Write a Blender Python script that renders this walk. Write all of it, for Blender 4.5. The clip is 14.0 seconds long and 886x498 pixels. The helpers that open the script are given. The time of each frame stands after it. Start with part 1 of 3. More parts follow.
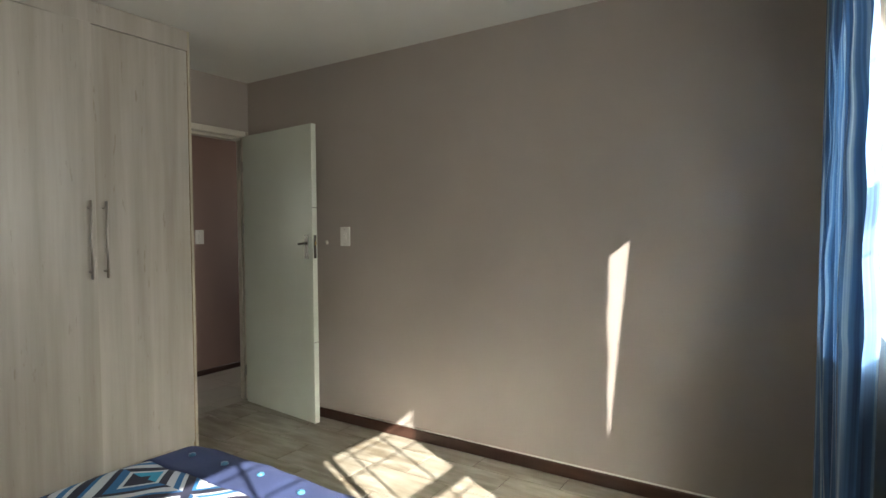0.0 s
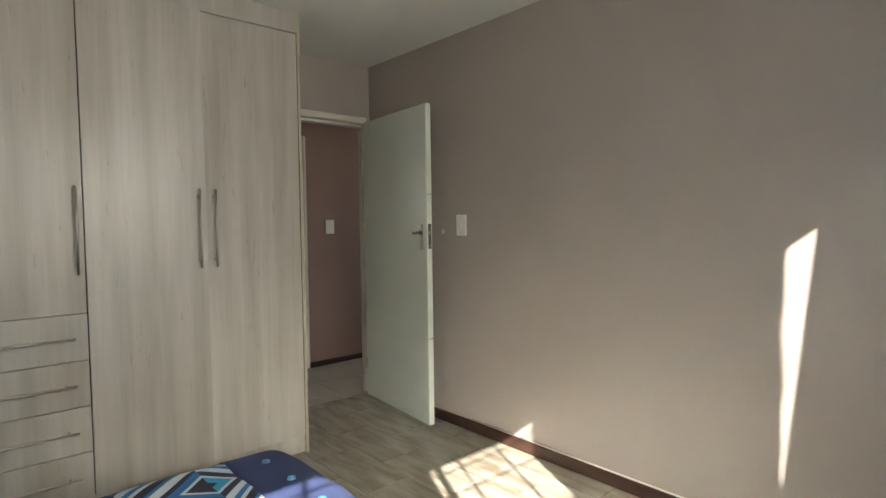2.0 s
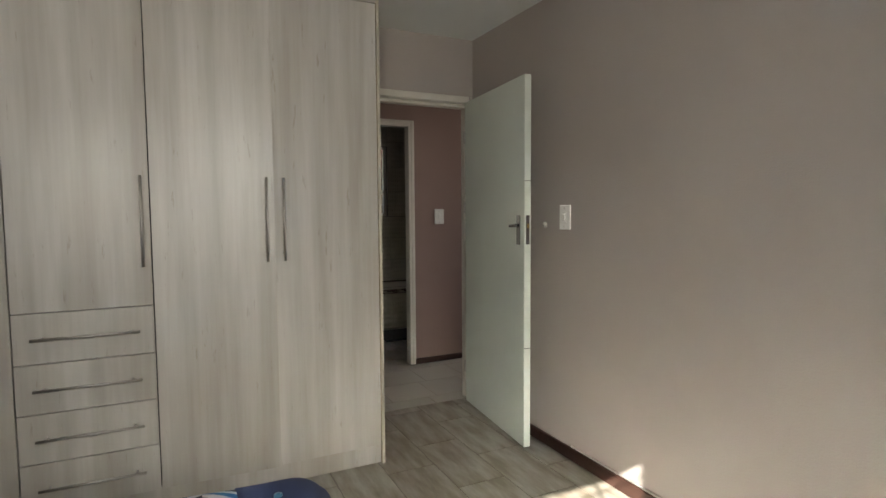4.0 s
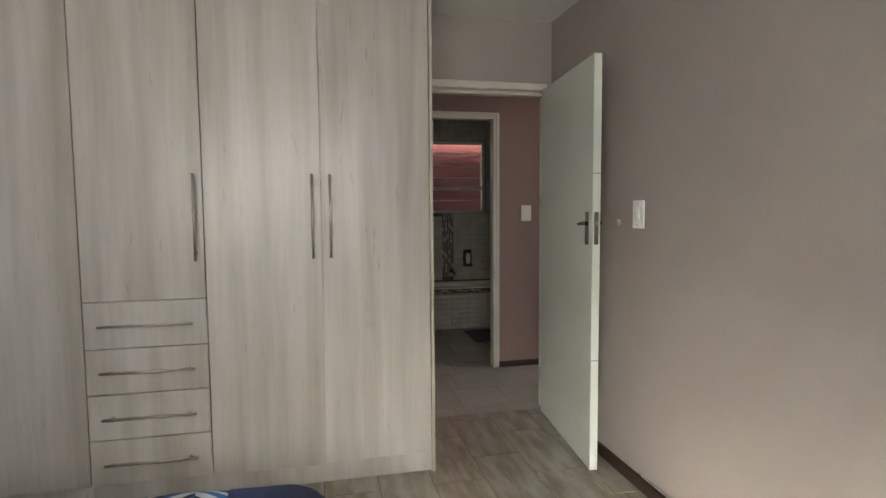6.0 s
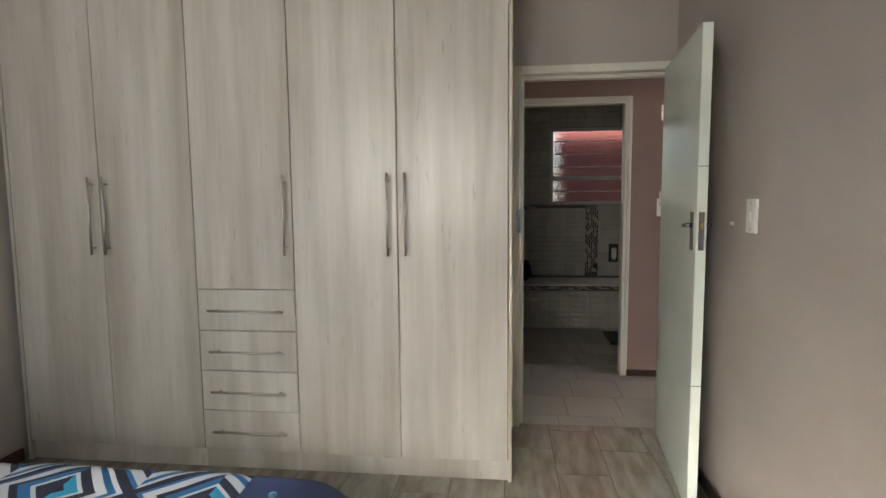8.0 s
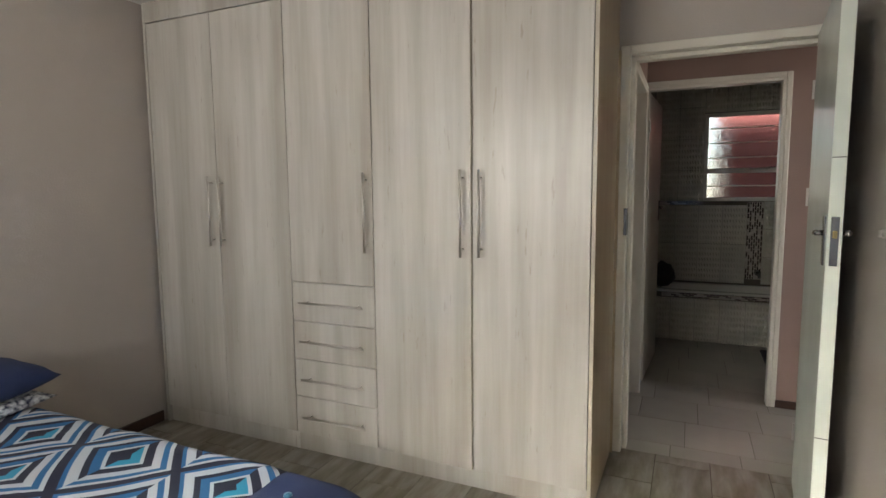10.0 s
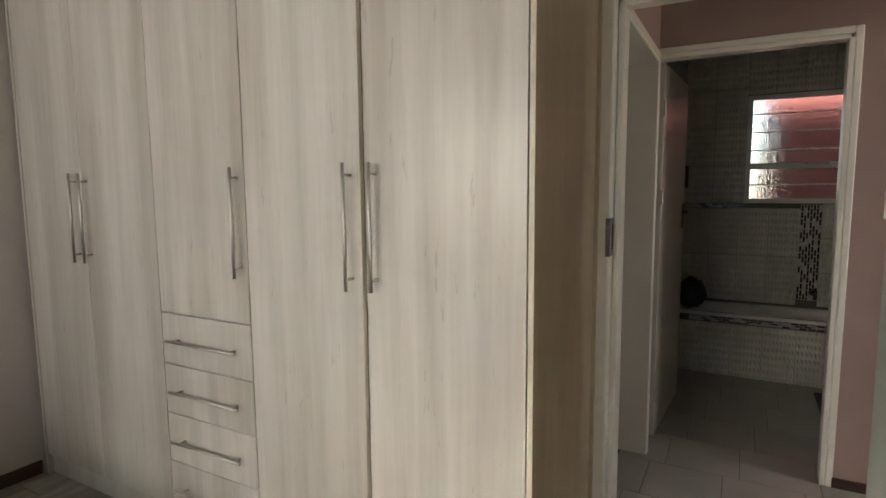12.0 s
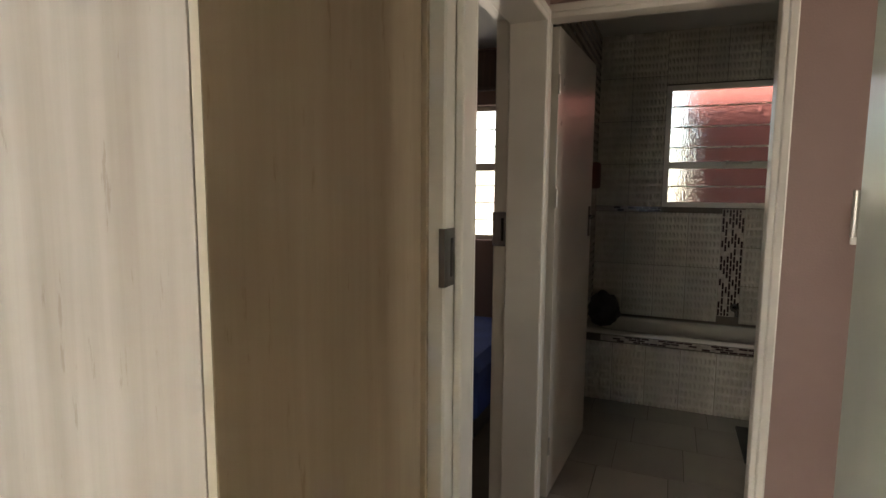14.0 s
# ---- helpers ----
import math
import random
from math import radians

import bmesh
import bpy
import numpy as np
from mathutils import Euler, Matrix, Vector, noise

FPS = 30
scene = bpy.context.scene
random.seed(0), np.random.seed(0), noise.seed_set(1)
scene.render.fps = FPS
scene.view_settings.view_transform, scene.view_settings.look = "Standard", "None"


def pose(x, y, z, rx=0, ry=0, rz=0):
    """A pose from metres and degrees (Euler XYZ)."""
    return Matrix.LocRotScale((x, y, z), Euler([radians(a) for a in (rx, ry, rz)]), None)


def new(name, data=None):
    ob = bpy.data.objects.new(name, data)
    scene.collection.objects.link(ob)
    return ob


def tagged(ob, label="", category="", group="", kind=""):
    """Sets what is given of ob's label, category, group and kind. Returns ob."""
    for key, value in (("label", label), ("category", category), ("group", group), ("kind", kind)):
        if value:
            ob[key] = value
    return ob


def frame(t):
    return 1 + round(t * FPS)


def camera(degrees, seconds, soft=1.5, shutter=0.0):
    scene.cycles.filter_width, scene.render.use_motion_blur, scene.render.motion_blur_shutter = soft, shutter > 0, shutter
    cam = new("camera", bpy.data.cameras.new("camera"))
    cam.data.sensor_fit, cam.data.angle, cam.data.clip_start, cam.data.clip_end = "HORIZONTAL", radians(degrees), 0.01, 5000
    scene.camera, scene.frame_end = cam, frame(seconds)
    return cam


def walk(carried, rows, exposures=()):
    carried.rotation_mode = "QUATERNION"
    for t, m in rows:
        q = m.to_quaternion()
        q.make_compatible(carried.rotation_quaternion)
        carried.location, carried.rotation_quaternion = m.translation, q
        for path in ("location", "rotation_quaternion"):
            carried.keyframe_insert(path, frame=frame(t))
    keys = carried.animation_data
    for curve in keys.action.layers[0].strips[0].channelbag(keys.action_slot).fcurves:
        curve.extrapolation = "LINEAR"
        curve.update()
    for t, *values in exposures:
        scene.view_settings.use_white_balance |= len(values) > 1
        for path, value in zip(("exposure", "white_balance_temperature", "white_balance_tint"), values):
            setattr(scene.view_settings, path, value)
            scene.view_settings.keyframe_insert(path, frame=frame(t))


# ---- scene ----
# ---- camera and walk ----
cam = camera(77.8, 14.0)
# seconds, x, y, z, yaw, pitch, roll
ROWS = [
    (0.0, 0.202, -0.081, 1.314, 32.90, -1.99, 0.42),
    (0.5, 0.163, 0.000, 1.308, 35.66, -2.08, 0.40),
    (1.0, 0.156, 0.150, 1.319, 40.11, -2.44, 0.42),
    (1.5, 0.156, 0.258, 1.308, 43.96, -2.59, 0.46),
    (2.0, 0.101, 0.340, 1.293, 48.51, -2.78, 0.72),
    (2.5, 0.079, 0.493, 1.303, 54.28, -3.16, 0.76),
    (3.0, 0.041, 0.609, 1.302, 58.44, -3.31, 0.80),
    (3.2, 0.015, 0.663, 1.305, 59.99, -3.44, 0.66),
    (5.3, -0.120, 1.104, 1.313, 70.92, -4.09, 0.43),
    (5.5, -0.104, 1.150, 1.315, 72.90, -4.07, 0.38),
    (6.0, -0.111, 1.259, 1.307, 77.47, -4.20, 0.46),
    (6.5, -0.150, 1.375, 1.307, 81.40, -4.33, 0.46),
    (7.0, -0.197, 1.491, 1.321, 86.38, -4.70, 0.45),
    (7.5, -0.218, 1.590, 1.325, 91.41, -5.10, 0.61),
    (8.0, -0.196, 1.757, 1.358, 96.43, -5.46, 0.54),
    (8.5, -0.165, 1.885, 1.373, 101.31, -5.64, 0.54),
    (9.0, -0.211, 1.991, 1.368, 106.80, -5.78, 0.69),
    (9.2, -0.248, 2.014, 1.371, 108.61, -5.87, 0.63),
    (11.3, -1.030, 2.259, 1.383, 118.33, -6.13, 0.67),
    (11.5, -1.146, 2.257, 1.387, 118.57, -6.19, 0.63),
    (12.0, -1.382, 2.253, 1.390, 118.69, -6.27, 0.48),
    (12.5, -1.595, 2.279, 1.381, 118.63, -6.31, 0.33),
    (13.0, -1.809, 2.321, 1.375, 118.01, -6.26, 0.31),
    (13.5, -1.965, 2.338, 1.358, 116.14, -6.25, 0.09),
    (14.0, -2.202, 2.314, 1.373, 112.60, -6.30, -0.43),
]
# seconds, stops, kelvin, tint
EXPOSURES = [(0.0, 2.45, 6900, 7), (1.0, 2.62, 6950, 8), (3.0, 2.75, 6850, 9), (6.5, 3.05, 6600, 11), (9.0, 3.3, 6650, 11), (12.5, 3.42, 6980, 12), (14.0, 3.62, 7300, 13)]
walk(cam, [(t, pose(x, y, z, 90 + pitch, roll, yaw)) for t, x, y, z, yaw, pitch, roll in ROWS], EXPOSURES)

# ---- world, sun, exposure ----
world = bpy.data.worlds.new("sky")
scene.world = world
world.use_nodes = True
wn = world.node_tree.nodes
sky = wn.new("ShaderNodeTexSky")
sky.sky_type, sky.sun_disc = "NISHITA", False
SUN_WAY = Vector((-1.0, 0.485, -0.81)).normalized()
sky.sun_elevation = math.asin(-SUN_WAY.z)
sky.sun_rotation = math.atan2(-SUN_WAY.x, -SUN_WAY.y)
wn["Background"].inputs["Strength"].default_value = 0.055
world.node_tree.links.new(sky.outputs[0], wn["Background"].inputs[0])
sun_data = bpy.data.lights.new("sun", "SUN")
sun_data.energy, sun_data.angle, sun_data.color = 5.0, radians(0.5), (1.0, 0.965, 0.91)
sun = new("sun", sun_data)
sun.rotation_euler = SUN_WAY.to_track_quat("-Z", "Y").to_euler()


def window_light(name, x, y, z, ry, w, h, watts, colour=(1.0, 0.97, 0.93), spread=180):
    """Area lamp standing in for sky light at a window or an added opening."""
    d = bpy.data.lights.new(name, "AREA")
    d.shape, d.size, d.size_y, d.energy, d.color = "RECTANGLE", h, w, watts, colour
    d.spread = radians(spread)
    ob = new(name, d)
    ob.matrix_world = pose(x, y, z, 0, ry, 0) if ry else pose(x, y, z, -90, 0, 0)
    return ob


# ---- materials ----
def material(name, colour, rough=0.6, metal=0.0, vary=0.12, scale=6.0, stretch=(1, 1, 1), bump=0.0, bump_scale=80.0,
             colour2=None, spec=0.5, coat=0.0, piece=0.0, fine=0.0, ripple=0.0):
    """A painted, wooden, stone or metal surface: two colours mixed by coarse and fine noise, and a fine relief."""
    m = bpy.data.materials.new(name)
    m.use_nodes = True
    nt = m.node_tree
    n, l = nt.nodes, nt.links
    b = n["Principled BSDF"]
    b.inputs["Metallic"].default_value = metal
    b.inputs["Specular IOR Level"].default_value = spec
    b.inputs["Coat Weight"].default_value = coat
    b.inputs["Coat Roughness"].default_value = 0.12
    tc = n.new("ShaderNodeTexCoord")
    mp = n.new("ShaderNodeMapping")
    mp.inputs["Scale"].default_value = stretch
    l.new(tc.outputs["Object"], mp.inputs[0])
    if piece:
        oi = n.new("ShaderNodeObjectInfo")
        cx = n.new("ShaderNodeCombineXYZ")
        mu = n.new("ShaderNodeMath")
        mu.operation, mu.inputs[1].default_value = "MULTIPLY", 37.0
        l.new(oi.outputs["Random"], mu.inputs[0])
        for i in range(3):
            l.new(mu.outputs[0], cx.inputs[i])
        l.new(cx.outputs[0], mp.inputs["Location"])
    big = n.new("ShaderNodeTexNoise")
    big.inputs["Scale"].default_value, big.inputs["Detail"].default_value = scale, 6
    l.new(mp.outputs[0], big.inputs["Vector"])
    ramp = n.new("ShaderNodeValToRGB")
    c = Vector(colour)
    d = Vector(colour2) if colour2 else c * (1 - vary)
    ramp.color_ramp.elements[0].position, ramp.color_ramp.elements[1].position = 0.36, 0.64
    ramp.color_ramp.elements[0].color, ramp.color_ramp.elements[1].color = (*d, 1), (*c, 1)
    l.new(big.outputs["Fac"], ramp.inputs[0])
    out = ramp.outputs[0]
    small = n.new("ShaderNodeTexNoise")
    small.inputs["Scale"].default_value, small.inputs["Detail"].default_value = bump_scale, 4
    l.new(mp.outputs[0], small.inputs["Vector"])
    if fine:
        mix = n.new("ShaderNodeMix")
        mix.data_type, mix.blend_type = "RGBA", "MULTIPLY"
        mix.inputs["Factor"].default_value = fine
        l.new(out, mix.inputs["A"])
        l.new(small.outputs["Fac"], mix.inputs["B"])
        out = mix.outputs["Result"]
    if piece:
        hs = n.new("ShaderNodeHueSaturation")
        mr = n.new("ShaderNodeMapRange")
        mr.inputs["To Min"].default_value, mr.inputs["To Max"].default_value = 1 - piece, 1 + piece
        l.new(oi.outputs["Random"], mr.inputs["Value"])
        l.new(mr.outputs[0], hs.inputs["Value"])
        l.new(out, hs.inputs["Color"])
        out = hs.outputs[0]
    l.new(out, b.inputs["Base Color"])
    rr = n.new("ShaderNodeMapRange")
    rr.inputs["To Min"].default_value, rr.inputs["To Max"].default_value = max(rough - 0.06, 0.03), min(rough + 0.06, 1)
    l.new(big.outputs["Fac"], rr.inputs["Value"])
    l.new(rr.outputs[0], b.inputs["Roughness"])
    if bump:
        bp = n.new("ShaderNodeBump")
        bp.inputs["Strength"].default_value, bp.inputs["Distance"].default_value = bump, 0.004
        l.new(small.outputs["Fac"], bp.inputs["Height"])
        l.new(bp.outputs[0], b.inputs["Normal"])
        if ripple:
            wv = n.new("ShaderNodeTexWave")
            wv.bands_direction = "Y"
            wv.inputs["Scale"].default_value, wv.inputs["Distortion"].default_value = ripple, 1.5
            wv.inputs["Detail"].default_value, wv.inputs["Detail Scale"].default_value = 1, 0.6
            l.new(tc.outputs["Object"], wv.inputs["Vector"])
            b2 = n.new("ShaderNodeBump")
            b2.inputs["Strength"].default_value, b2.inputs["Distance"].default_value = 0.9, 0.012
            rows_w = n.new("ShaderNodeTexWave")
            rows_w.bands_direction = "Z"
            rows_w.inputs["Scale"].default_value, rows_w.inputs["Distortion"].default_value = ripple * 0.45, 0.4
            l.new(tc.outputs["Object"], rows_w.inputs["Vector"])
            both = n.new("ShaderNodeMath")
            both.operation = "MULTIPLY"
            l.new(wv.outputs["Fac"], both.inputs[0])
            l.new(rows_w.outputs["Fac"], both.inputs[1])
            l.new(both.outputs[0], b2.inputs["Height"])
            l.new(bp.outputs[0], b2.inputs["Normal"])
            l.new(b2.outputs[0], b.inputs["Normal"])
    return m


M_WALL = material("taupe_wall_paint", (0.392, 0.349, 0.317), 0.47, vary=0.05, scale=1.5, bump=0.35, bump_scale=140)
M_HALL = material("mauve_wall_paint", (0.262, 0.179, 0.153), 0.5, vary=0.06, scale=1.5, bump=0.3, bump_scale=140)
M_CEIL = material("white_ceiling_paint", (0.72, 0.72, 0.69), 0.85, vary=0.04, scale=2, bump=0.2, bump_scale=90)
M_OUT = material("exterior_plaster", (0.5, 0.42, 0.36), 0.9, vary=0.15, scale=3, bump=0.4)
M_RED = material("red_exterior_wall", (0.14, 0.036, 0.031), 0.85, vary=0.2, scale=3, bump=0.4)


def laminate(name, pale, mid, dark, rough=0.30):
    """Printed oak: broad soft upright bands, narrower streaks and a few short dark grain marks; every panel shows another stretch of the print."""
    m = bpy.data.materials.new(name)
    m.use_nodes = True
    n, l = m.node_tree.nodes, m.node_tree.links
    b = n["Principled BSDF"]
    tc, oi = n.new("ShaderNodeTexCoord"), n.new("ShaderNodeObjectInfo")
    shift = n.new("ShaderNodeVectorMath")
    shift.operation = "MULTIPLY"
    shift.inputs[1].default_value = (31.0, 17.0, 23.0)
    l.new(oi.outputs["Random"], shift.inputs[0])
    add = n.new("ShaderNodeVectorMath")
    l.new(tc.outputs["Object"], add.inputs[0])
    l.new(shift.outputs[0], add.inputs[1])

    def layer(stretch, scale, detail, rough_n=0.5):
        mp = n.new("ShaderNodeMapping")
        mp.inputs["Scale"].default_value = stretch
        l.new(add.outputs[0], mp.inputs[0])
        t = n.new("ShaderNodeTexNoise")
        t.inputs["Scale"].default_value, t.inputs["Detail"].default_value, t.inputs["Roughness"].default_value = scale, detail, rough_n
        l.new(mp.outputs[0], t.inputs["Vector"])
        return t.outputs["Fac"]

    def ramp(f, stops):
        k = n.new("ShaderNodeValToRGB")
        e = k.color_ramp.elements
        while len(e) < len(stops):
            e.new(0.5)
        for q, (p, c) in zip(e, stops):
            q.position, q.color = p, (*c, 1)
        l.new(f, k.inputs[0])
        return k.outputs[0]

    def mul(x, y, f):
        k = n.new("ShaderNodeMix")
        k.data_type, k.blend_type = "RGBA", "MULTIPLY"
        k.inputs["Factor"].default_value = f
        l.new(x, k.inputs["A"])
        l.new(y, k.inputs["B"])
        return k.outputs["Result"]
    bands = ramp(layer((1, 1, 0.07), 7.0, 3.0), [(0.34, mid), (0.50, ((mid[0] + pale[0]) / 2, (mid[1] + pale[1]) / 2, (mid[2] + pale[2]) / 2)), (0.64, pale)])
    streaks = ramp(layer((1, 1, 0.045), 46.0, 5.0, 0.6), [(0.34, (0.80, 0.775, 0.735)), (0.60, (1, 1, 1))])
    blotch = ramp(layer((1, 1, 0.16), 6.5, 4.0), [(0.35, (0.86, 0.845, 0.82)), (0.62, (1, 1, 1))])
    marks = ramp(layer((1, 1, 0.16), 44.0, 6.0, 0.65), [(0.31, dark), (0.37, (1, 1, 1))])
    out = mul(mul(mul(bands, streaks, 0.38), blotch, 0.6), marks, 0.5)
    l.new(out, b.inputs["Base Color"])
    b.inputs["Roughness"].default_value = rough
    bp = n.new("ShaderNodeBump")
    bp.inputs["Strength"].default_value, bp.inputs["Distance"].default_value = 0.05, 0.002
    l.new(layer((1, 1, 0.05), 90.0, 3.0), bp.inputs["Height"])
    l.new(bp.outputs[0], b.inputs["Normal"])
    return m


M_LAM = laminate("pale_oak_laminate", (0.492, 0.475, 0.440), (0.370, 0.343, 0.303), (0.6, 0.53, 0.46))
M_LAMEND = laminate("brown_laminate_side", (0.43, 0.345, 0.245), (0.36, 0.28, 0.19), (0.6, 0.5, 0.4), 0.42)
M_EDGE = material("cream_edge_band", (0.44, 0.405, 0.32), 0.4, vary=0.05, scale=4)
# Near-black: shade in wardrobe gaps and strike slots, and real thin joints.
M_GAP = material("gap_shade_and_joint", (0.018, 0.014, 0.011), 0.9)
M_STEEL = material("brushed_steel", (0.55, 0.525, 0.49), 0.44, 1.0, vary=0.1, scale=20, stretch=(8, 8, 1))
M_CHROME = material("chrome", (0.27, 0.265, 0.26), 0.24, 1.0, vary=0.06, scale=20)
M_DOOR = material("pale_green_gloss_paint", (0.64, 0.685, 0.615), 0.24, vary=0.05, scale=2.0, bump=0.06, bump_scale=25)
M_FRAME = material("cream_gloss_paint", (0.64, 0.61, 0.54), 0.3, vary=0.06, scale=4, bump=0.02, bump_scale=30)
M_BASE = material("dark_stained_skirting", (0.055, 0.025, 0.018), 0.35, vary=0.35, scale=4, stretch=(1, 1, 6), bump=0.1)
M_GROUT = material("grout", (0.11, 0.092, 0.072), 0.9, vary=0.2, scale=10, bump=0.3)
M_TILE = material("wood_look_tile", (0.315, 0.293, 0.250), 0.32, scale=4.6, stretch=(0.8, 3.6, 1), bump=0.05, bump_scale=22,
                  colour2=(0.165, 0.138, 0.10), piece=0.06, fine=0.3)
M_HTILE = material("pale_floor_tile", (0.325, 0.305, 0.265), 0.30, vary=0.15, scale=3, bump=0.05, bump_scale=20, piece=0.05)
M_WHITE = material("white_plastic", (0.78, 0.78, 0.74), 0.35, vary=0.03, scale=12)
M_BATH = material("white_bath_enamel", (0.68, 0.66, 0.60), 0.15, vary=0.03, scale=6)
M_WTILE = material("pale_green_wall_tile", (0.58, 0.545, 0.465), 0.10, vary=0.14, scale=9, stretch=(1, 1, 0.35), piece=0.05, bump=0.15,
                   bump_scale=26, ripple=13.0)
M_MOSD = material("dark_mosaic", (0.05, 0.03, 0.028), 0.15, vary=0.4, scale=30, piece=0.3)
M_MOSL = material("light_mosaic", (0.45, 0.40, 0.35), 0.15, vary=0.3, scale=30, piece=0.25)
M_NAVY = material("navy_cotton", (0.012, 0.022, 0.075), 0.85, vary=0.3, scale=5, bump=0.5, bump_scale=400, colour2=(0.02, 0.035, 0.105))
M_BLACK = material("black_rubber", (0.02, 0.02, 0.022), 0.6, vary=0.3, scale=20, bump=0.4)
M_SOIL = material("dry_ground", (0.22, 0.17, 0.12), 0.95, vary=0.3, scale=0.8, bump=0.4)
M_BRASS = material("brass", (0.62, 0.45, 0.18), 0.25, 1.0, vary=0.1, scale=20)
M_BUTTON = material("blue_button", (0.05, 0.17, 0.27), 0.3, vary=0.15, scale=40)
M_BLUE = material("blue_cover_cotton", (0.03, 0.06, 0.25), 0.9, vary=0.3, scale=5, bump=0.4, bump_scale=300)
M_BROWN = material("brown_curtain_cloth", (0.06, 0.035, 0.025), 0.9, vary=0.3, scale=5, stretch=(1, 8, 1), bump=0.3)
M_DOTS = material("dotted_cotton", (0.6, 0.62, 0.64), 0.85, scale=55, colour2=(0.012, 0.018, 0.05), bump=0.3, bump_scale=300)
M_SMUDGE = material("grey_rubber", (0.42, 0.40, 0.37), 0.8, vary=0.1, scale=30)
M_MATT = material("mattress_cloth", (0.6, 0.58, 0.55), 0.9, bump=0.2)


def fabric_pattern():
    """Nested slanting squares in white, navy, mid blue and cyan."""
    m = bpy.data.materials.new("diamond_print_cotton")
    m.use_nodes = True
    nt = m.node_tree
    n, l = nt.nodes, nt.links
    b = n["Principled BSDF"]
    b.inputs["Roughness"].default_value = 0.85
    uv = n.new("ShaderNodeUVMap")
    sp = n.new("ShaderNodeSeparateXYZ")
    wob = n.new("ShaderNodeTexNoise")
    wob.inputs["Scale"].default_value, wob.inputs["Detail"].default_value = 2.0, 1
    l.new(uv.outputs[0], wob.inputs["Vector"])
    cen = n.new("ShaderNodeVectorMath")
    cen.operation, cen.inputs[1].default_value = "SUBTRACT", (0.5, 0.5, 0.5)
    l.new(wob.outputs["Color"], cen.inputs[0])
    amt = n.new("ShaderNodeVectorMath")
    amt.operation, amt.inputs[3].default_value = "SCALE", 0.075
    l.new(cen.outputs[0], amt.inputs[0])
    sm = n.new("ShaderNodeVectorMath")
    l.new(uv.outputs[0], sm.inputs[0])
    l.new(amt.outputs[0], sm.inputs[1])
    l.new(sm.outputs[0], sp.inputs[0])

    def mth(op, a, c=None):
        k = n.new("ShaderNodeMath")
        k.operation = op
        for i, v in enumerate((a, c)):
            if v is None:
                continue
            if isinstance(v, (int, float)):
                k.inputs[i].default_value = v
            else:
                l.new(v, k.inputs[i])
        return k.outputs[0]
    CELL, X0, Y0 = 0.47, -1.625, 0.90
    xx, yy = mth("SUBTRACT", sp.outputs[0], X0), mth("SUBTRACT", sp.outputs[1], Y0)
    u0 = mth("ADD", mth("DIVIDE", mth("ADD", xx, yy), CELL), 0.5)
    v0 = mth("ADD", mth("DIVIDE", mth("SUBTRACT", xx, yy), CELL), 0.5)
    u = mth("SUBTRACT", mth("FRACT", u0), 0.5)
    v = mth("SUBTRACT", mth("FRACT", v0), 0.5)
    r = mth("MULTIPLY", mth("MAXIMUM", mth("ABSOLUTE", u), mth("ABSOLUTE", v)), 2.0)
    side = mth("GREATER_THAN", mth("SUBTRACT", u, v), 0.0)

    def ramp(stops):
        k = n.new("ShaderNodeValToRGB")
        k.color_ramp.interpolation = "CONSTANT"
        e = k.color_ramp.elements
        while len(e) < len(stops):
            e.new(0.5)
        for q, (p, c) in zip(e, stops):
            q.position, q.color = p, (*c, 1)
        l.new(r, k.inputs[0])
        return k.outputs[0]
    W, N, B, C = (0.41, 0.43, 0.48), (0.008, 0.010, 0.030), (0.009, 0.100, 0.25), (0.010, 0.23, 0.39)
    a1 = ramp([(0, N), (0.30, W), (0.37, B), (0.54, N), (0.66, W), (0.84, B), (0.92, N)])
    a2 = ramp([(0, N), (0.10, C), (0.30, W), (0.37, N), (0.54, W), (0.70, B), (0.82, W), (0.90, N)])

    def mixc(f, p, q):
        k = n.new("ShaderNodeMix")
        k.data_type = "RGBA"
        l.new(f, k.inputs["Factor"])
        l.new(p, k.inputs["A"])
        l.new(q, k.inputs["B"])
        return k.outputs["Result"]
    l.new(mixc(side, a1, a2), b.inputs["Base Color"])
    tx = n.new("ShaderNodeTexNoise")
    tx.inputs["Scale"].default_value = 300
    bp = n.new("ShaderNodeBump")
    bp.inputs["Strength"].default_value, bp.inputs["Distance"].default_value = 0.3, 0.002
    l.new(tx.outputs["Fac"], bp.inputs["Height"])
    l.new(bp.outputs[0], b.inputs["Normal"])
    return m


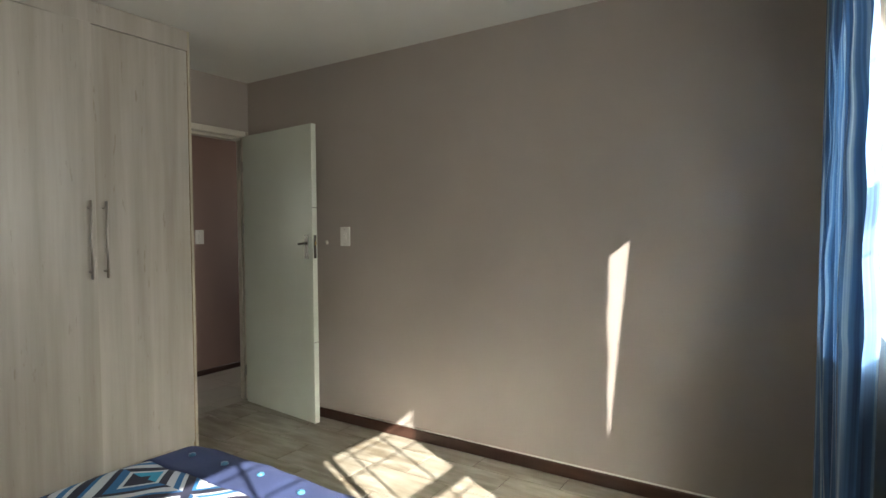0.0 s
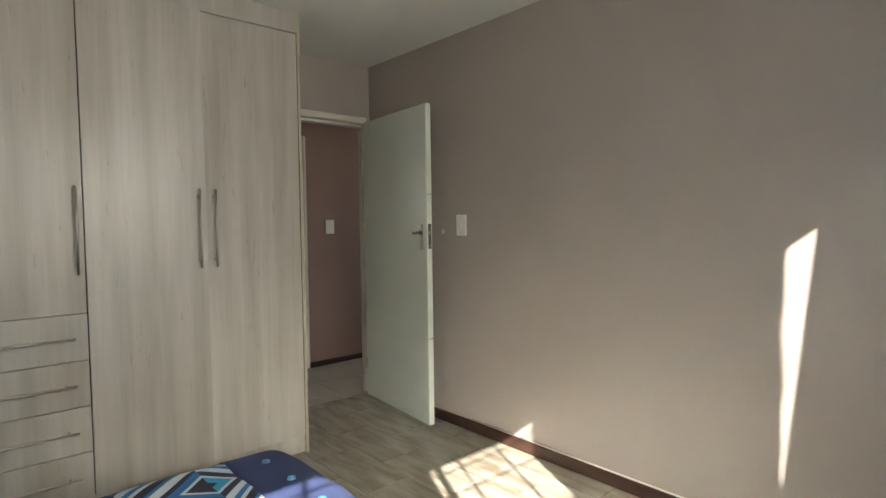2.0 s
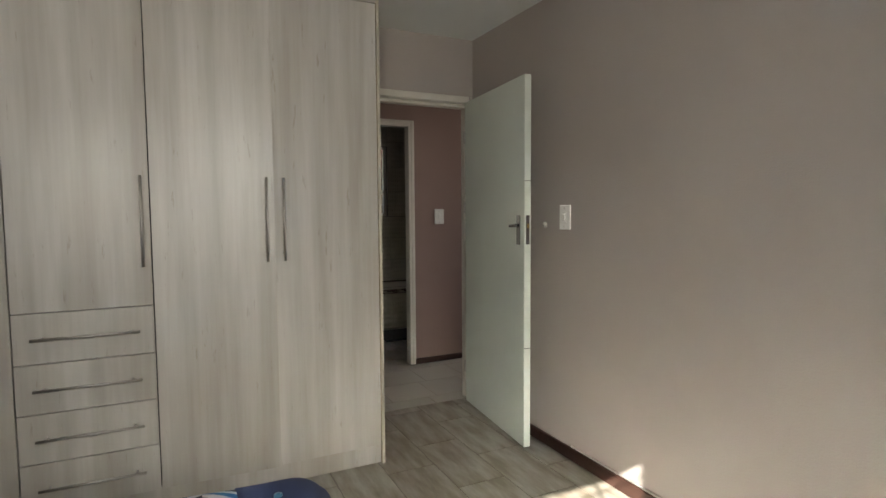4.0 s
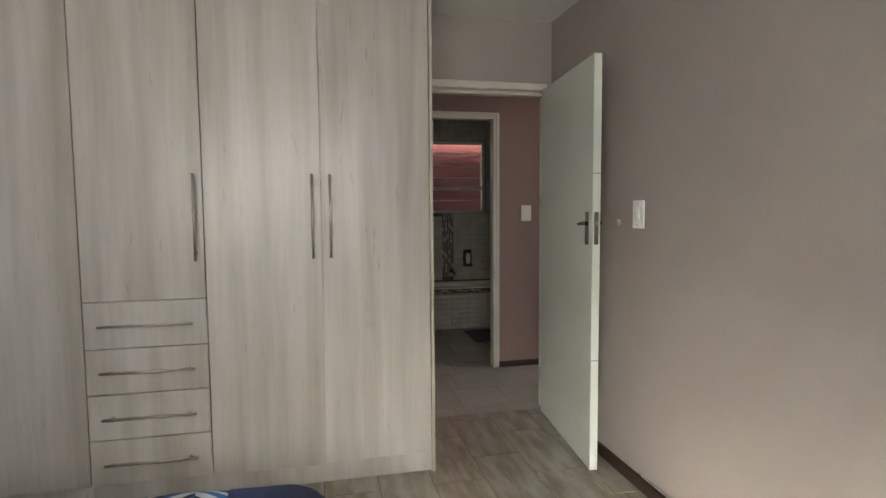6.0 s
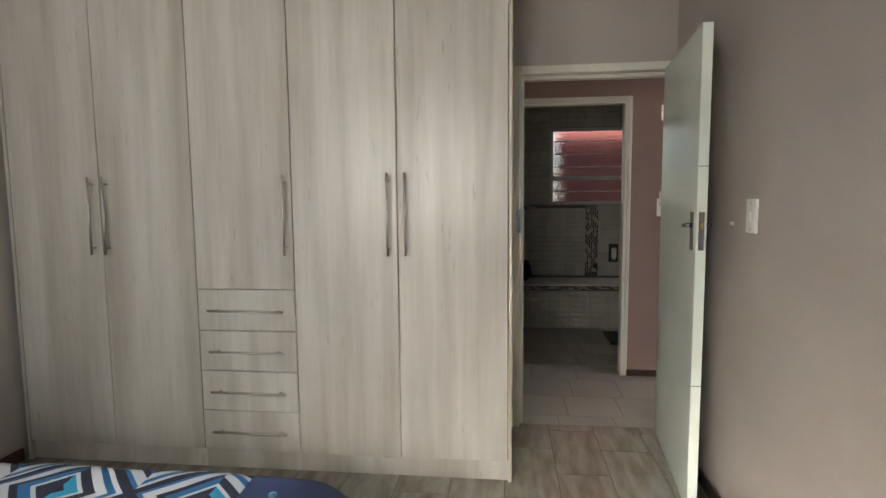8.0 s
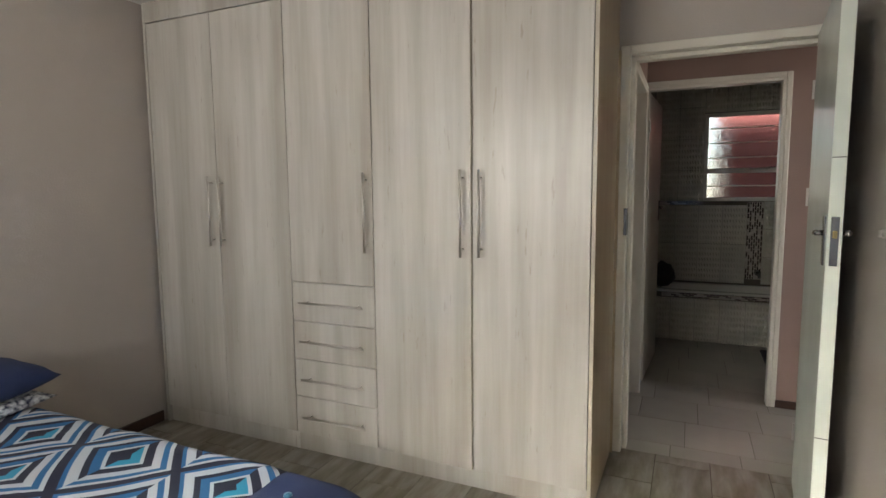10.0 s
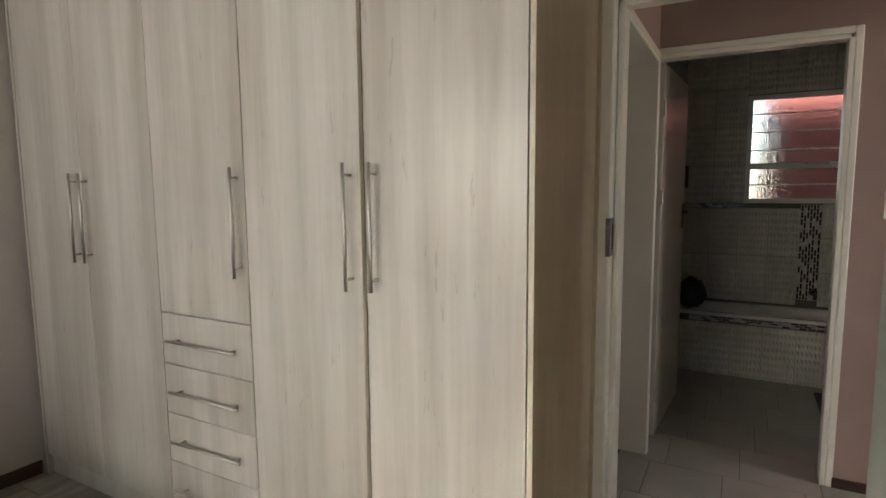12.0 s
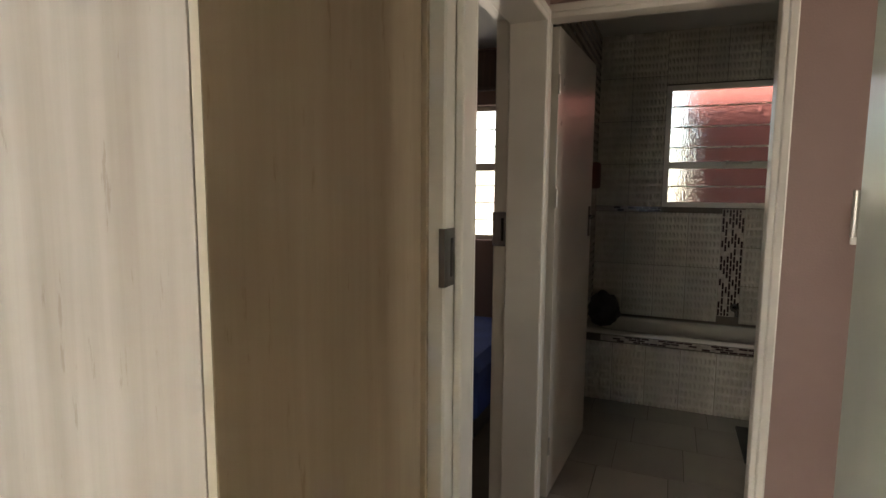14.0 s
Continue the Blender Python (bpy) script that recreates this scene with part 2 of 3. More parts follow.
def curtain_cloth():
    """Blue cloth with fine vertical stripes, thin enough to glow in sunlight."""
    m = bpy.data.materials.new("striped_blue_curtain_cloth")
    m.use_nodes = True
    n, l = m.node_tree.nodes, m.node_tree.links
    b = n["Principled BSDF"]
    b.inputs["Roughness"].default_value = 0.6
    b.inputs["Sheen Weight"].default_value = 0.3
    uv = n.new("ShaderNodeUVMap")
    mp = n.new("ShaderNodeMapping")
    mp.inputs["Scale"].default_value = (60, 0.3, 1)
    l.new(uv.outputs[0], mp.inputs[0])
    t = n.new("ShaderNodeTexNoise")
    t.inputs["Scale"].default_value, t.inputs["Detail"].default_value = 1.0, 5
    l.new(mp.outputs[0], t.inputs["Vector"])
    k = n.new("ShaderNodeValToRGB")
    k.color_ramp.elements[0].position, k.color_ramp.elements[0].color = 0.36, (0.012, 0.035, 0.10, 1)
    k.color_ramp.elements[1].position, k.color_ramp.elements[1].color = 0.68, (0.46, 0.60, 0.70, 1)
    q = k.color_ramp.elements.new(0.52)
    q.color = (0.05, 0.15, 0.32, 1)
    l.new(t.outputs["Fac"], k.inputs[0])
    l.new(k.outputs[0], b.inputs["Base Color"])
    tr = n.new("ShaderNodeBsdfTranslucent")
    l.new(k.outputs[0], tr.inputs[0])
    mx = n.new("ShaderNodeMixShader")
    mx.inputs[0].default_value = 0.15
    l.new(b.outputs[0], mx.inputs[1])
    l.new(tr.outputs[0], mx.inputs[2])
    l.new(mx.outputs[0], n["Material Output"].inputs[0])
    return m


def glass(name, rough, bump=0.0, scale=60, tint=(0.95, 0.96, 0.95)):
    m = bpy.data.materials.new(name)
    m.use_nodes = True
    n, l = m.node_tree.nodes, m.node_tree.links
    n.remove(n["Principled BSDF"])
    g = n.new("ShaderNodeBsdfGlass")
    g.inputs["Color"].default_value = (*tint, 1)
    g.inputs["Roughness"].default_value, g.inputs["IOR"].default_value = rough, 1.45
    if bump:
        tc = n.new("ShaderNodeTexCoord")
        v = n.new("ShaderNodeTexVoronoi")
        v.feature = "SMOOTH_F1"
        v.inputs["Scale"].default_value = scale
        l.new(tc.outputs["Object"], v.inputs["Vector"])
        bp = n.new("ShaderNodeBump")
        bp.inputs["Strength"].default_value, bp.inputs["Distance"].default_value = bump, 0.01
        l.new(v.outputs["Distance"], bp.inputs["Height"])
        l.new(bp.outputs[0], g.inputs["Normal"])
    l.new(g.outputs[0], n["Material Output"].inputs[0])
    return m


M_PRINT, M_CURT = fabric_pattern(), curtain_cloth()
M_GLASS = glass("clear_glass", 0.0)
M_OBSC = glass("obscure_glass", 0.05, 0.36, 130)


# ---- builders ----
def box(bm, x0, x1, y0, y1, z0, z1, bevel=0.0, seg=1):
    """Adds a box between the given bounds, with its edges rounded."""
    r = bmesh.ops.create_cube(bm, size=1.0, matrix=Matrix.LocRotScale(((x0 + x1) / 2, (y0 + y1) / 2, (z0 + z1) / 2), None, (x1 - x0, y1 - y0, z1 - z0)))
    if bevel:
        es = list({e for v in r["verts"] for e in v.link_edges})
        bmesh.ops.bevel(bm, geom=es, offset=bevel, segments=seg, affect="EDGES", profile=0.5)
    return bm


def boxes(*bounds, bevel=0.0):
    bm = bmesh.new()
    for q in bounds:
        box(bm, *q, bevel=bevel)
    return bm


def rod(bm, p, q, r, n=12):
    """Adds a round bar from p to q."""
    p, q = Vector(p), Vector(q)
    turn = (q - p).to_track_quat("Z", "Y").to_matrix().to_4x4()
    bmesh.ops.create_cone(bm, cap_ends=True, segments=n, radius1=r, radius2=r, depth=(q - p).length,
                          matrix=Matrix.Translation((p + q) / 2) @ turn)
    return bm


def mesh(name, bm, mat, smooth=False):
    me = bpy.data.meshes.new(name)
    bm.to_mesh(me)
    bm.free()
    me.materials.append(mat)
    if smooth:
        for f in me.polygons:
            f.use_smooth = True
    return me


def part(name, bm, mat, parent, label="", smooth=False):
    """One mesh under a thing or a part; its bounds are given in the parent's own space."""
    ob = new(name, mesh(name, bm, mat, smooth))
    ob.parent = parent
    return tagged(ob, label)


def thing(name, label, category, at=(0, 0, 0), turn=0.0, group="", kind=""):
    ob = new(name)
    ob.empty_display_size = 0.1
    ob.matrix_world = pose(*at, 0, 0, turn)
    return tagged(ob, label, category, group, kind)


def structure(name, bm, mat, label, category, smooth=False):
    return tagged(new(name, mesh(name, bm, mat, smooth)), label, category, "", "structure")

# ---- the large structure ----
EAST, NORTH, SOUTH, WEST, HIGH = 0.40, 2.678, -0.76, -3.36, 2.447
HALL, BATHW, BATHS, BATHN, HALLS, HALLN = -4.358, -6.36, 1.80, 3.62, 1.852, 4.6
WIN_S, WIN_N, WIN_B, WIN_T = -0.14, 2.26, 1.011, 2.156
PIER_S, PIER_N = 0.50, 0.832
DZ = 2.055
BW_S, BW_N, BW_B, BW_T = 2.245, 3.165, 1.255, 2.09
R2W_S, R2W_N, R2W_B, R2W_T = -0.5, 1.22, 0.965, 2.02

structure("wall_north", boxes((WEST, 0.62, NORTH, NORTH + 0.12, 0, HIGH)), M_WALL, "taupe painted plaster bedroom wall", "wall")
structure("wall_south", boxes((WEST, 0.62, SOUTH - 0.12, SOUTH, 0, HIGH)), M_WALL, "taupe painted plaster wall behind the bed head", "wall")
structure("wall_east", boxes((EAST, 0.62, SOUTH, WIN_S, 0, HIGH), (EAST, 0.62, WIN_N, NORTH, 0, HIGH), (EAST, 0.62, WIN_S, WIN_N, 0, WIN_B),
                             (EAST, 0.62, WIN_S, WIN_N, WIN_T, HIGH), (EAST, 0.62, PIER_S, PIER_N, WIN_B, WIN_T)), M_WALL, "taupe painted bedroom wall around the window", "wall")
structure("wall_west", boxes((WEST - 0.06, WEST, SOUTH - 0.12, 1.80, 0, HIGH), (WEST - 0.06, WEST, NORTH, NORTH + 0.12, 0, HIGH), (WEST - 0.06, WEST, 1.80, NORTH, DZ, HIGH)),
          M_WALL, "taupe painted wall with the bedroom doorway", "wall")
structure("wall_hall_east", boxes((WEST - 0.12, WEST - 0.06, HALLS - 0.12, 1.80, 0, HIGH), (WEST - 0.12, WEST - 0.06, NORTH, HALLN, 0, HIGH), (WEST - 0.12, WEST - 0.06, 1.80, NORTH, DZ, HIGH)),
          M_HALL, "mauve painted passage wall with the bedroom doorway", "wall")
structure("wall_hall_west", boxes((HALL - 0.06, HALL, HALLS - 0.12, 1.80, 0, HIGH), (HALL - 0.06, HALL, 2.655, HALLN, 0, HIGH), (HALL - 0.06, HALL, 1.80, 2.655, DZ, HIGH)),
          M_HALL, "mauve painted passage wall with the bathroom doorway", "wall")
# Passage end is out of view; its opening is added to let fill light in.
structure("wall_hall_north", boxes((HALL - 0.06, -4.25, HALLN, HALLN + 0.12, 0, HIGH), (-3.5, WEST - 0.06, HALLN, HALLN + 0.12, 0, HIGH), (-4.25, -3.5, HALLN, HALLN + 0.12, 0, 0.9), (-4.25, -3.5, HALLN, HALLN + 0.12, 2.1, HIGH)), M_HALL, "unseen mauve wall that ends the passage, with an opening added for fill light", "wall")
structure("wall_hall_south", boxes((HALL, WEST - 0.12, HALLS - 0.18, HALLS, DZ, HIGH), (HALL, -4.325, HALLS - 0.18, HALLS, 0, DZ)), M_HALL, "mauve painted wall over a doorway", "wall")
structure("wall_bath_east", boxes((HALL - 0.12, HALL - 0.06, BATHS - 0.1, 1.80, 0, HIGH), (HALL - 0.12, HALL - 0.06, 2.652, BATHN, 0, HIGH), (HALL - 0.12, HALL - 0.06, 1.80, 2.652, DZ, HIGH)),
          M_WTILE, "tiled bathroom wall with its doorway", "wall")
structure("wall_bath_west", boxes((BATHW - 0.2, BATHW, BATHS - 0.1, BW_S, 0, HIGH), (BATHW - 0.2, BATHW, BW_N, BATHN + 0.1, 0, HIGH), (BATHW - 0.2, BATHW, BW_S, BW_N, 0, BW_B),
                                  (BATHW - 0.2, BATHW, BW_S, BW_N, BW_T, HIGH)), M_GROUT, "bathroom wall behind the bath, around the window", "wall")
structure("wall_bath_south", boxes((BATHW, HALL - 0.06, BATHS - 0.1, BATHS, 0, HIGH)), M_WTILE, "pale tiled bathroom wall", "wall")
structure("wall_bath_north", boxes((BATHW, HALL - 0.06, BATHN, BATHN + 0.1, 0, HIGH)), M_WTILE, "pale tiled bathroom wall", "wall")
structure("wall_room_west", boxes((BATHW - 0.2, BATHW, -1.6, R2W_S, 0, HIGH), (BATHW - 0.2, BATHW, R2W_N, BATHS - 0.1, 0, HIGH), (BATHW - 0.2, BATHW, R2W_S, R2W_N, 0, R2W_B),
                                  (BATHW - 0.2, BATHW, R2W_S, R2W_N, R2W_T, HIGH)), M_HALL, "painted wall of the second bedroom around its window", "wall")
structure("wall_room_south", boxes((BATHW - 0.2, WEST - 0.06, -1.72, -1.6, 0, HIGH)), M_HALL, "painted wall of the second bedroom", "wall")
structure("wall_room_east", boxes((WEST - 0.12, WEST - 0.06, -1.6, HALLS - 0.12, 0, HIGH)), M_HALL, "painted wall of the second bedroom", "wall")
structure("ceiling_bedroom", boxes((WEST - 0.06, 0.62, SOUTH - 0.12, NORTH + 0.12, HIGH, HIGH + 0.1)), M_CEIL, "plain white bedroom ceiling", "ceiling")
structure("ceiling_hall", boxes((BATHW - 0.2, WEST - 0.06, -1.72, HALLN + 0.12, HIGH, HIGH + 0.1)), M_CEIL, "plain white ceiling over passage and bathroom", "ceiling")
floor = structure("floor", boxes((WEST - 0.06, 0.62, SOUTH - 0.12, NORTH + 0.12, -0.12, -0.003)), M_GROUT, "wood-look tiled bedroom floor", "floor")
floor_hall = structure("floor_hall", boxes((BATHW - 0.2, WEST - 0.06, -1.72, HALLN + 0.12, -0.12, -0.003)), M_GROUT, "pale tiled passage floor", "floor")
# Unseen roof, added so its west eave keeps sun off the red wall.
rb = bmesh.new()
for tri in (((0.72, 2.56), (-3.1, 4.6), (0.72, 2.50), (-3.1, 4.5)), ((-7.7, 2.56), (-3.1, 4.6), (-7.7, 2.50), (-3.1, 4.5))):
    vs = [[rb.verts.new((x, y, z)) for x, z in tri] for y in (-2.2, 5.2)]
    a, b = vs
    for q in ((0, 1), (1, 3), (3, 2), (2, 0)):
        rb.faces.new((a[q[0]], a[q[1]], b[q[1]], b[q[0]]))
    rb.faces.new((a[0], a[1], a[3], a[2]))
    rb.faces.new((b[0], b[1], b[3], b[2]))
structure("roof", rb, M_OUT, "unseen pitched roof, added to shade the red wall next door", "roof")
gm = bmesh.new()
bmesh.ops.create_grid(gm, x_segments=2, y_segments=2, size=600)
bmesh.ops.translate(gm, verts=gm.verts, vec=(0, 0, -0.15))
structure("ground", gm, M_SOIL, "bare dry ground outside", "ground")


def bar_frame(name, label, y0, y1, z0, z1, x, mullions, transoms, bars, mat, pane_mat, upto=None):
    """A steel window in a wall across x: outer frame, mullions, transoms, panes, burglar bars."""
    w = thing(name, label, "window", kind="structure")
    f = 0.035
    ye = upto or y1 - f
    part("window_frame", boxes((x - 0.02, x + 0.02, y0, y1, z0, z0 + f), (x - 0.02, x + 0.02, y0, y1, z1 - f, z1), (x - 0.02, x + 0.02, y0, y0 + f, z0 + f, z1 - f),
                               (x - 0.02, x + 0.02, y1 - f, y1, z0 + f, z1 - f)), mat, w)
    for c, t in mullions:
        d = 0.018 if t > 0.02 else 0.006
        part("mullion", boxes((x - d, x + d, c - t / 2, c + t / 2, z0 + f, z1 - f)), mat, w)
    for c, t in transoms:
        part("transom", boxes((x - 0.016, x + 0.016, y0 + f, ye, c - t / 2, c + t / 2)), mat, w)
    for z in bars:
        bm = bmesh.new()
        rod(bm, (x - 0.03, y0 + f, z), (x - 0.03, ye, z), 0.005, 8)
        part("burglar_bar", bm, mat, w)
    ys = [y0 + f] + [c for c, t in mullions] + [y1 - f]
    zs = [z0 + f] + [c for c, t in transoms] + [z1 - f]
    for a, b in zip(ys, ys[1:]):
        for c, d in zip(zs, zs[1:]):
            p = part("pane", boxes((x + 0.004, x + 0.008, a, b, c, d)), pane_mat, w)
            p.visible_shadow = False
    return w


bar_frame("window_1", "white steel bedroom window with horizontal burglar bars beside a curtain", PIER_N, WIN_N, WIN_B, WIN_T, 0.52, [(0.93, 0.03), (1.077, 0.012), (1.366, 0.012), (1.6, 0.05)], [(1.498, 0.076)],
          [1.22, 1.362, 1.834, 1.996], M_FRAME, M_GLASS, 1.6)
bar_frame("window_4", "white steel bedroom window with horizontal burglar bars", WIN_S, PIER_S, WIN_B, WIN_T, 0.52, [(0.163, 0.012)], [(1.498, 0.076)],
          [1.22, 1.362, 1.834, 1.996], M_FRAME, M_GLASS)
for y0, y1 in ((PIER_N, 1.64), (WIN_S, PIER_S)):
    window_light("bedroom_window_light", 0.60, (y0 + y1) / 2, (WIN_B + WIN_T) / 2, 111, y1 - y0, WIN_T - WIN_B, 1.75 * (y1 - y0), spread=132)
# Added fill lamp at the unseen opening, brightening passage and bathroom doorway.
window_light("passage_fill_light", -3.875, HALLN + 0.1, 1.5, 0, 1.2, 0.75, 1.25)
bar_frame("window_2", "white steel bathroom window with obscure glass", BW_S, BW_N, BW_B, BW_T, BATHW - 0.06, [], [(1.545, 0.045)], [1.40, 1.67, 1.81, 1.95], M_FRAME, M_OBSC)
window_light("second_bedroom_window_light", BATHW - 0.18, (R2W_S + R2W_N) / 2, (R2W_B + R2W_T) / 2, -90, R2W_N - R2W_S, R2W_T - R2W_B, 0.95)
bar_frame("window_3", "white steel window of the second bedroom with burglar bars", R2W_S, R2W_N, R2W_B, R2W_T, BATHW - 0.1, [(0.0, 0.05), (0.6, 0.05)], [(1.545, 0.06)],
          [1.12, 1.26, 1.397, 1.71, 1.845], M_FRAME, M_GLASS)


def door_frame(name, label, w, facing, at, depth=0.12, strike=0, top=2.01, rebate=False, a=0.044):
    """A pressed steel frame round a doorway whose faces stand w apart; it runs along y, its depth goes along x, turned by facing degrees."""
    d = thing(name, label, "door frame", at, facing, kind="structure")
    t = 0.012
    for s in (-1, 1):
        y0, y1 = (-w / 2 - a, -w / 2) if s < 0 else (w / 2, w / 2 + a)
        bm = boxes((-t, depth + t, y0, y1, 0, top + a), bevel=0.005)
        inner = (y1, y1 + 0.022) if s < 0 else (y0 - 0.022, y0)
        if rebate and s < 0:
            bm = boxes((-t, depth + t, y1 - 0.024, y1 - 0.015, 0, top + a), bevel=0.002)
            box(bm, 0.066, depth + t - 0.001, y1 - 0.0155, y1, 0, top, 0.004, 2)
        else:
            box(bm, 0.045, depth + t - 0.001, inner[0], inner[1], 0, top, 0.005, 2)
        j = part("jamb", bm, M_FRAME, d)
        if strike == s:
            q = (y1, y1 + 0.0025) if s < 0 else (y0 - 0.0025, y0)
            x0 = 0.012
            bm = boxes((x0, x0 + 0.034, *q, 1.146, 1.282), bevel=0.001)
            box(bm, -t - 0.0025, x0 + 0.001, *((y1 - 0.014, y1 + 0.0025) if s < 0 else (y0 - 0.0025, y0 + 0.014)), 1.146, 1.282, 0.001)
            r = (y1 + 0.001, y1 + 0.0035) if s < 0 else (y0 - 0.0035, y0 - 0.001)
            part("strike_plate", bm, M_CHROME, j, "worn steel strike plate")
            # The slot's shaded hole is a solid near-black block.
            part("strike_slot", boxes((x0 + 0.009, x0 + 0.02, *r, 1.168, 1.258)), M_GAP, j, "slot of the strike plate, its shaded hole a dark block")
    bm = boxes((-t, depth + t, -w / 2, w / 2, top, top + a), bevel=0.004)
    box(bm, 0.045, depth + t - 0.001, -w / 2, w / 2, top - 0.022, top, 0.005, 2)
    part("head", bm, M_FRAME, d)
    return d


def door_leaf(name, label, w, at, turn, paint=None):
    """A flush leaf hinged at its origin, reaching w along its own x; lever handles, lock plate and hinges."""
    d = thing(name, label, "door", at, turn, kind="structure")
    leaf = part("leaf", boxes((0.003, w - 0.003, -0.02, 0.02, 0.008, 2.03), bevel=0.002), paint or M_DOOR, d)
    lz = 1.205
    for s in (-1, 1):
        bm = boxes((w - 0.085, w - 0.045, *sorted((s * 0.02, s * 0.026)), lz - 0.08, lz + 0.08), bevel=0.002)
        part("lock_plate", bm, M_CHROME, d, "chrome lock plate")
        bm = bmesh.new()
        rod(bm, (w - 0.066, s * 0.026, lz + 0.025), (w - 0.066, s * 0.046, lz + 0.025), 0.009)
        rod(bm, (w - 0.066, s * 0.044, lz + 0.025), (w - 0.125, s * 0.044, lz + 0.020), 0.008)
        bmesh.ops.create_uvsphere(bm, u_segments=10, v_segments=6, radius=0.010, matrix=Matrix.Translation((w - 0.066, s * 0.044, lz + 0.025)))
        part("lever_handle", bm, M_CHROME, d, "chrome lever handle", True)
    part("lock_face", boxes((w - 0.0035, w - 0.0005, -0.011, 0.011, lz - 0.076, lz + 0.08), bevel=0.001), M_CHROME, d, "steel lock face")
    part("latch", boxes((w - 0.001, w + 0.008, -0.006, 0.006, lz + 0.012, lz + 0.036), bevel=0.002), M_BRASS, d, "brass latch")
    for z in (0.56, 1.47):
        part("edge_joint", boxes((w - 0.0036, w - 0.0026, -0.019, 0.019, z - 0.0014, z + 0.0014)), M_GAP, d, "thin dark joint in the door edge")
    for z in (0.25, 1.335, 1.8):
        bm = bmesh.new()
        rod(bm, (0.0, -0.024, z - 0.04), (0.0, -0.024, z + 0.04), 0.006)
        part("hinge", bm, M_STEEL, d)
    return d


door_frame("door_frame_1", "cream pressed steel frame of the bedroom doorway", 0.803, 180, (WEST, 2.2435, 0), depth=0.098, strike=1, top=2.03, rebate=True)
door_leaf("door_1", "pale green gloss-painted flush bedroom door, standing open", 0.828, (-3.345, 2.63, 0), -5.7)
door_frame("door_frame_2", "cream pressed steel frame of the bathroom doorway", 0.81, 0, (HALL - 0.12, 2.232, 0), top=2.036, a=0.03)
door_leaf("door_2", "cream painted flush bathroom door, standing open", 0.78, (-4.512, 1.842, 0), 176.7, M_FRAME)
door_frame("door_frame_3", "cream pressed steel frame of the second bedroom's doorway", 0.815, 90, (-3.889, HALLS - 0.18, 0), 0.18, strike=1, a=0.03)


def skirting(name, *bounds):
    return structure(name, boxes(*bounds, bevel=0.004), M_BASE, "dark stained timber skirting along the wall", "skirting")


skirting("baseboard_north", (WEST + 0.016, EAST, NORTH - 0.014, NORTH, 0, 0.068))
skirting("baseboard_south", (-2.70, EAST, SOUTH, SOUTH + 0.014, 0, 0.068))
skirting("baseboard_east", (EAST - 0.014, EAST, SOUTH + 0.014, NORTH - 0.014, 0, 0.068))
skirting("baseboard_hall", (HALL, HALL + 0.014, 2.662, HALLN, 0, 0.05))
skirting("baseboard_hall_east", (WEST - 0.134, WEST - 0.12, 2.67, HALLN, 0, 0.07))
cb = bmesh.new()
rod(cb, (-2.3, NORTH - 0.006, 0.074), (0.38, NORTH - 0.006, 0.074), 0.0045, 8)
tagged(new("cable", mesh("cable", cb, M_WHITE, True)), "thin white cable lying along the top of the skirting", "cable")

# ---- wardrobe ----
FRONT = -2.712


def bar_handle(parent, p, q, out):
    """A steel bar on two standoffs, proud of the front by out along x."""
    p, q, o = Vector(p), Vector(q), Vector((out, 0, 0))
    u = (q - p).normalized()
    bm = bmesh.new()
    rod(bm, p + o, q + o, 0.006)
    for c in (p + u * 0.035, q - u * 0.035):
        rod(bm, c, c + o, 0.0045, 10)
    return part("handle", bm, M_STEEL, parent, "brushed steel bar handle", True)


def front_panel(name, unit, y0, y1, z0, z1, proud=0.0):
    return part(name, boxes((-0.018 + proud, proud, y0 + 0.0022, y1 - 0.0022, z0 + 0.0018, z1 - 0.0018), bevel=0.0008), M_LAM, unit)


def wardrobe_unit(label, y0, y1, left_end=False, right_end=False):
    u = thing("wardrobe_unit", label, "wardrobe", (FRONT, 0, 0), group="fitted wardrobe units")
    # Carcass coloured near-black, so shade between the fronts lies in its colour.
    part("body", boxes((-0.645, -0.02, y0 + 0.002, y1 - 0.002, 0.10, 2.42)), M_GAP, u, "carcass coloured near-black as the shade in the door gaps")
    part("plinth", boxes((-0.05, -0.02, y0, y1, 0.0, 0.098)), M_LAM, u)
    part("filler_strip", boxes((-0.02, 0.002, y0, y1, 2.335, 2.444)), M_LAM, u)
    if right_end:
        part("end_panel", boxes((-0.647, -0.001, y1, y1 + 0.016, 0.0, 2.444), bevel=0.001), M_LAMEND, u, "brown laminate end panel")
        part("scribe_strip", boxes((-0.647, -0.622, y1 + 0.0162, y1 + 0.029, 0.0, 2.05)), M_LAMEND, u, "brown laminate strip against the wall")
        part("edge_band", boxes((-0.0008, 0.0006, y1 + 0.0005, y1 + 0.0155, 0.0, 2.444)), M_EDGE, u, "cream edge band")
    if left_end:
        part("end_panel", boxes((-0.647, 0.004, y0 - 0.018, y0, 0.0, 2.444), bevel=0.001), M_LAM, u)
    return u


ZB, ZT = 0.101, 2.332
left = wardrobe_unit("pale oak laminate double-door wardrobe unit beside the south wall", -0.715, 0.252, left_end=True)
for y0, y1, h in ((-0.715, -0.232, -0.268), (-0.232, 0.252, -0.193)):
    d = front_panel("door", left, y0, y1, ZB, ZT)
    bar_handle(d, (0, h, 1.087), (0, h, 1.468), 0.035)
mid = wardrobe_unit("pale oak laminate wardrobe unit with four drawers", 0.252, 0.752)
d = front_panel("door", mid, 0.252, 0.752, 0.917, ZT)
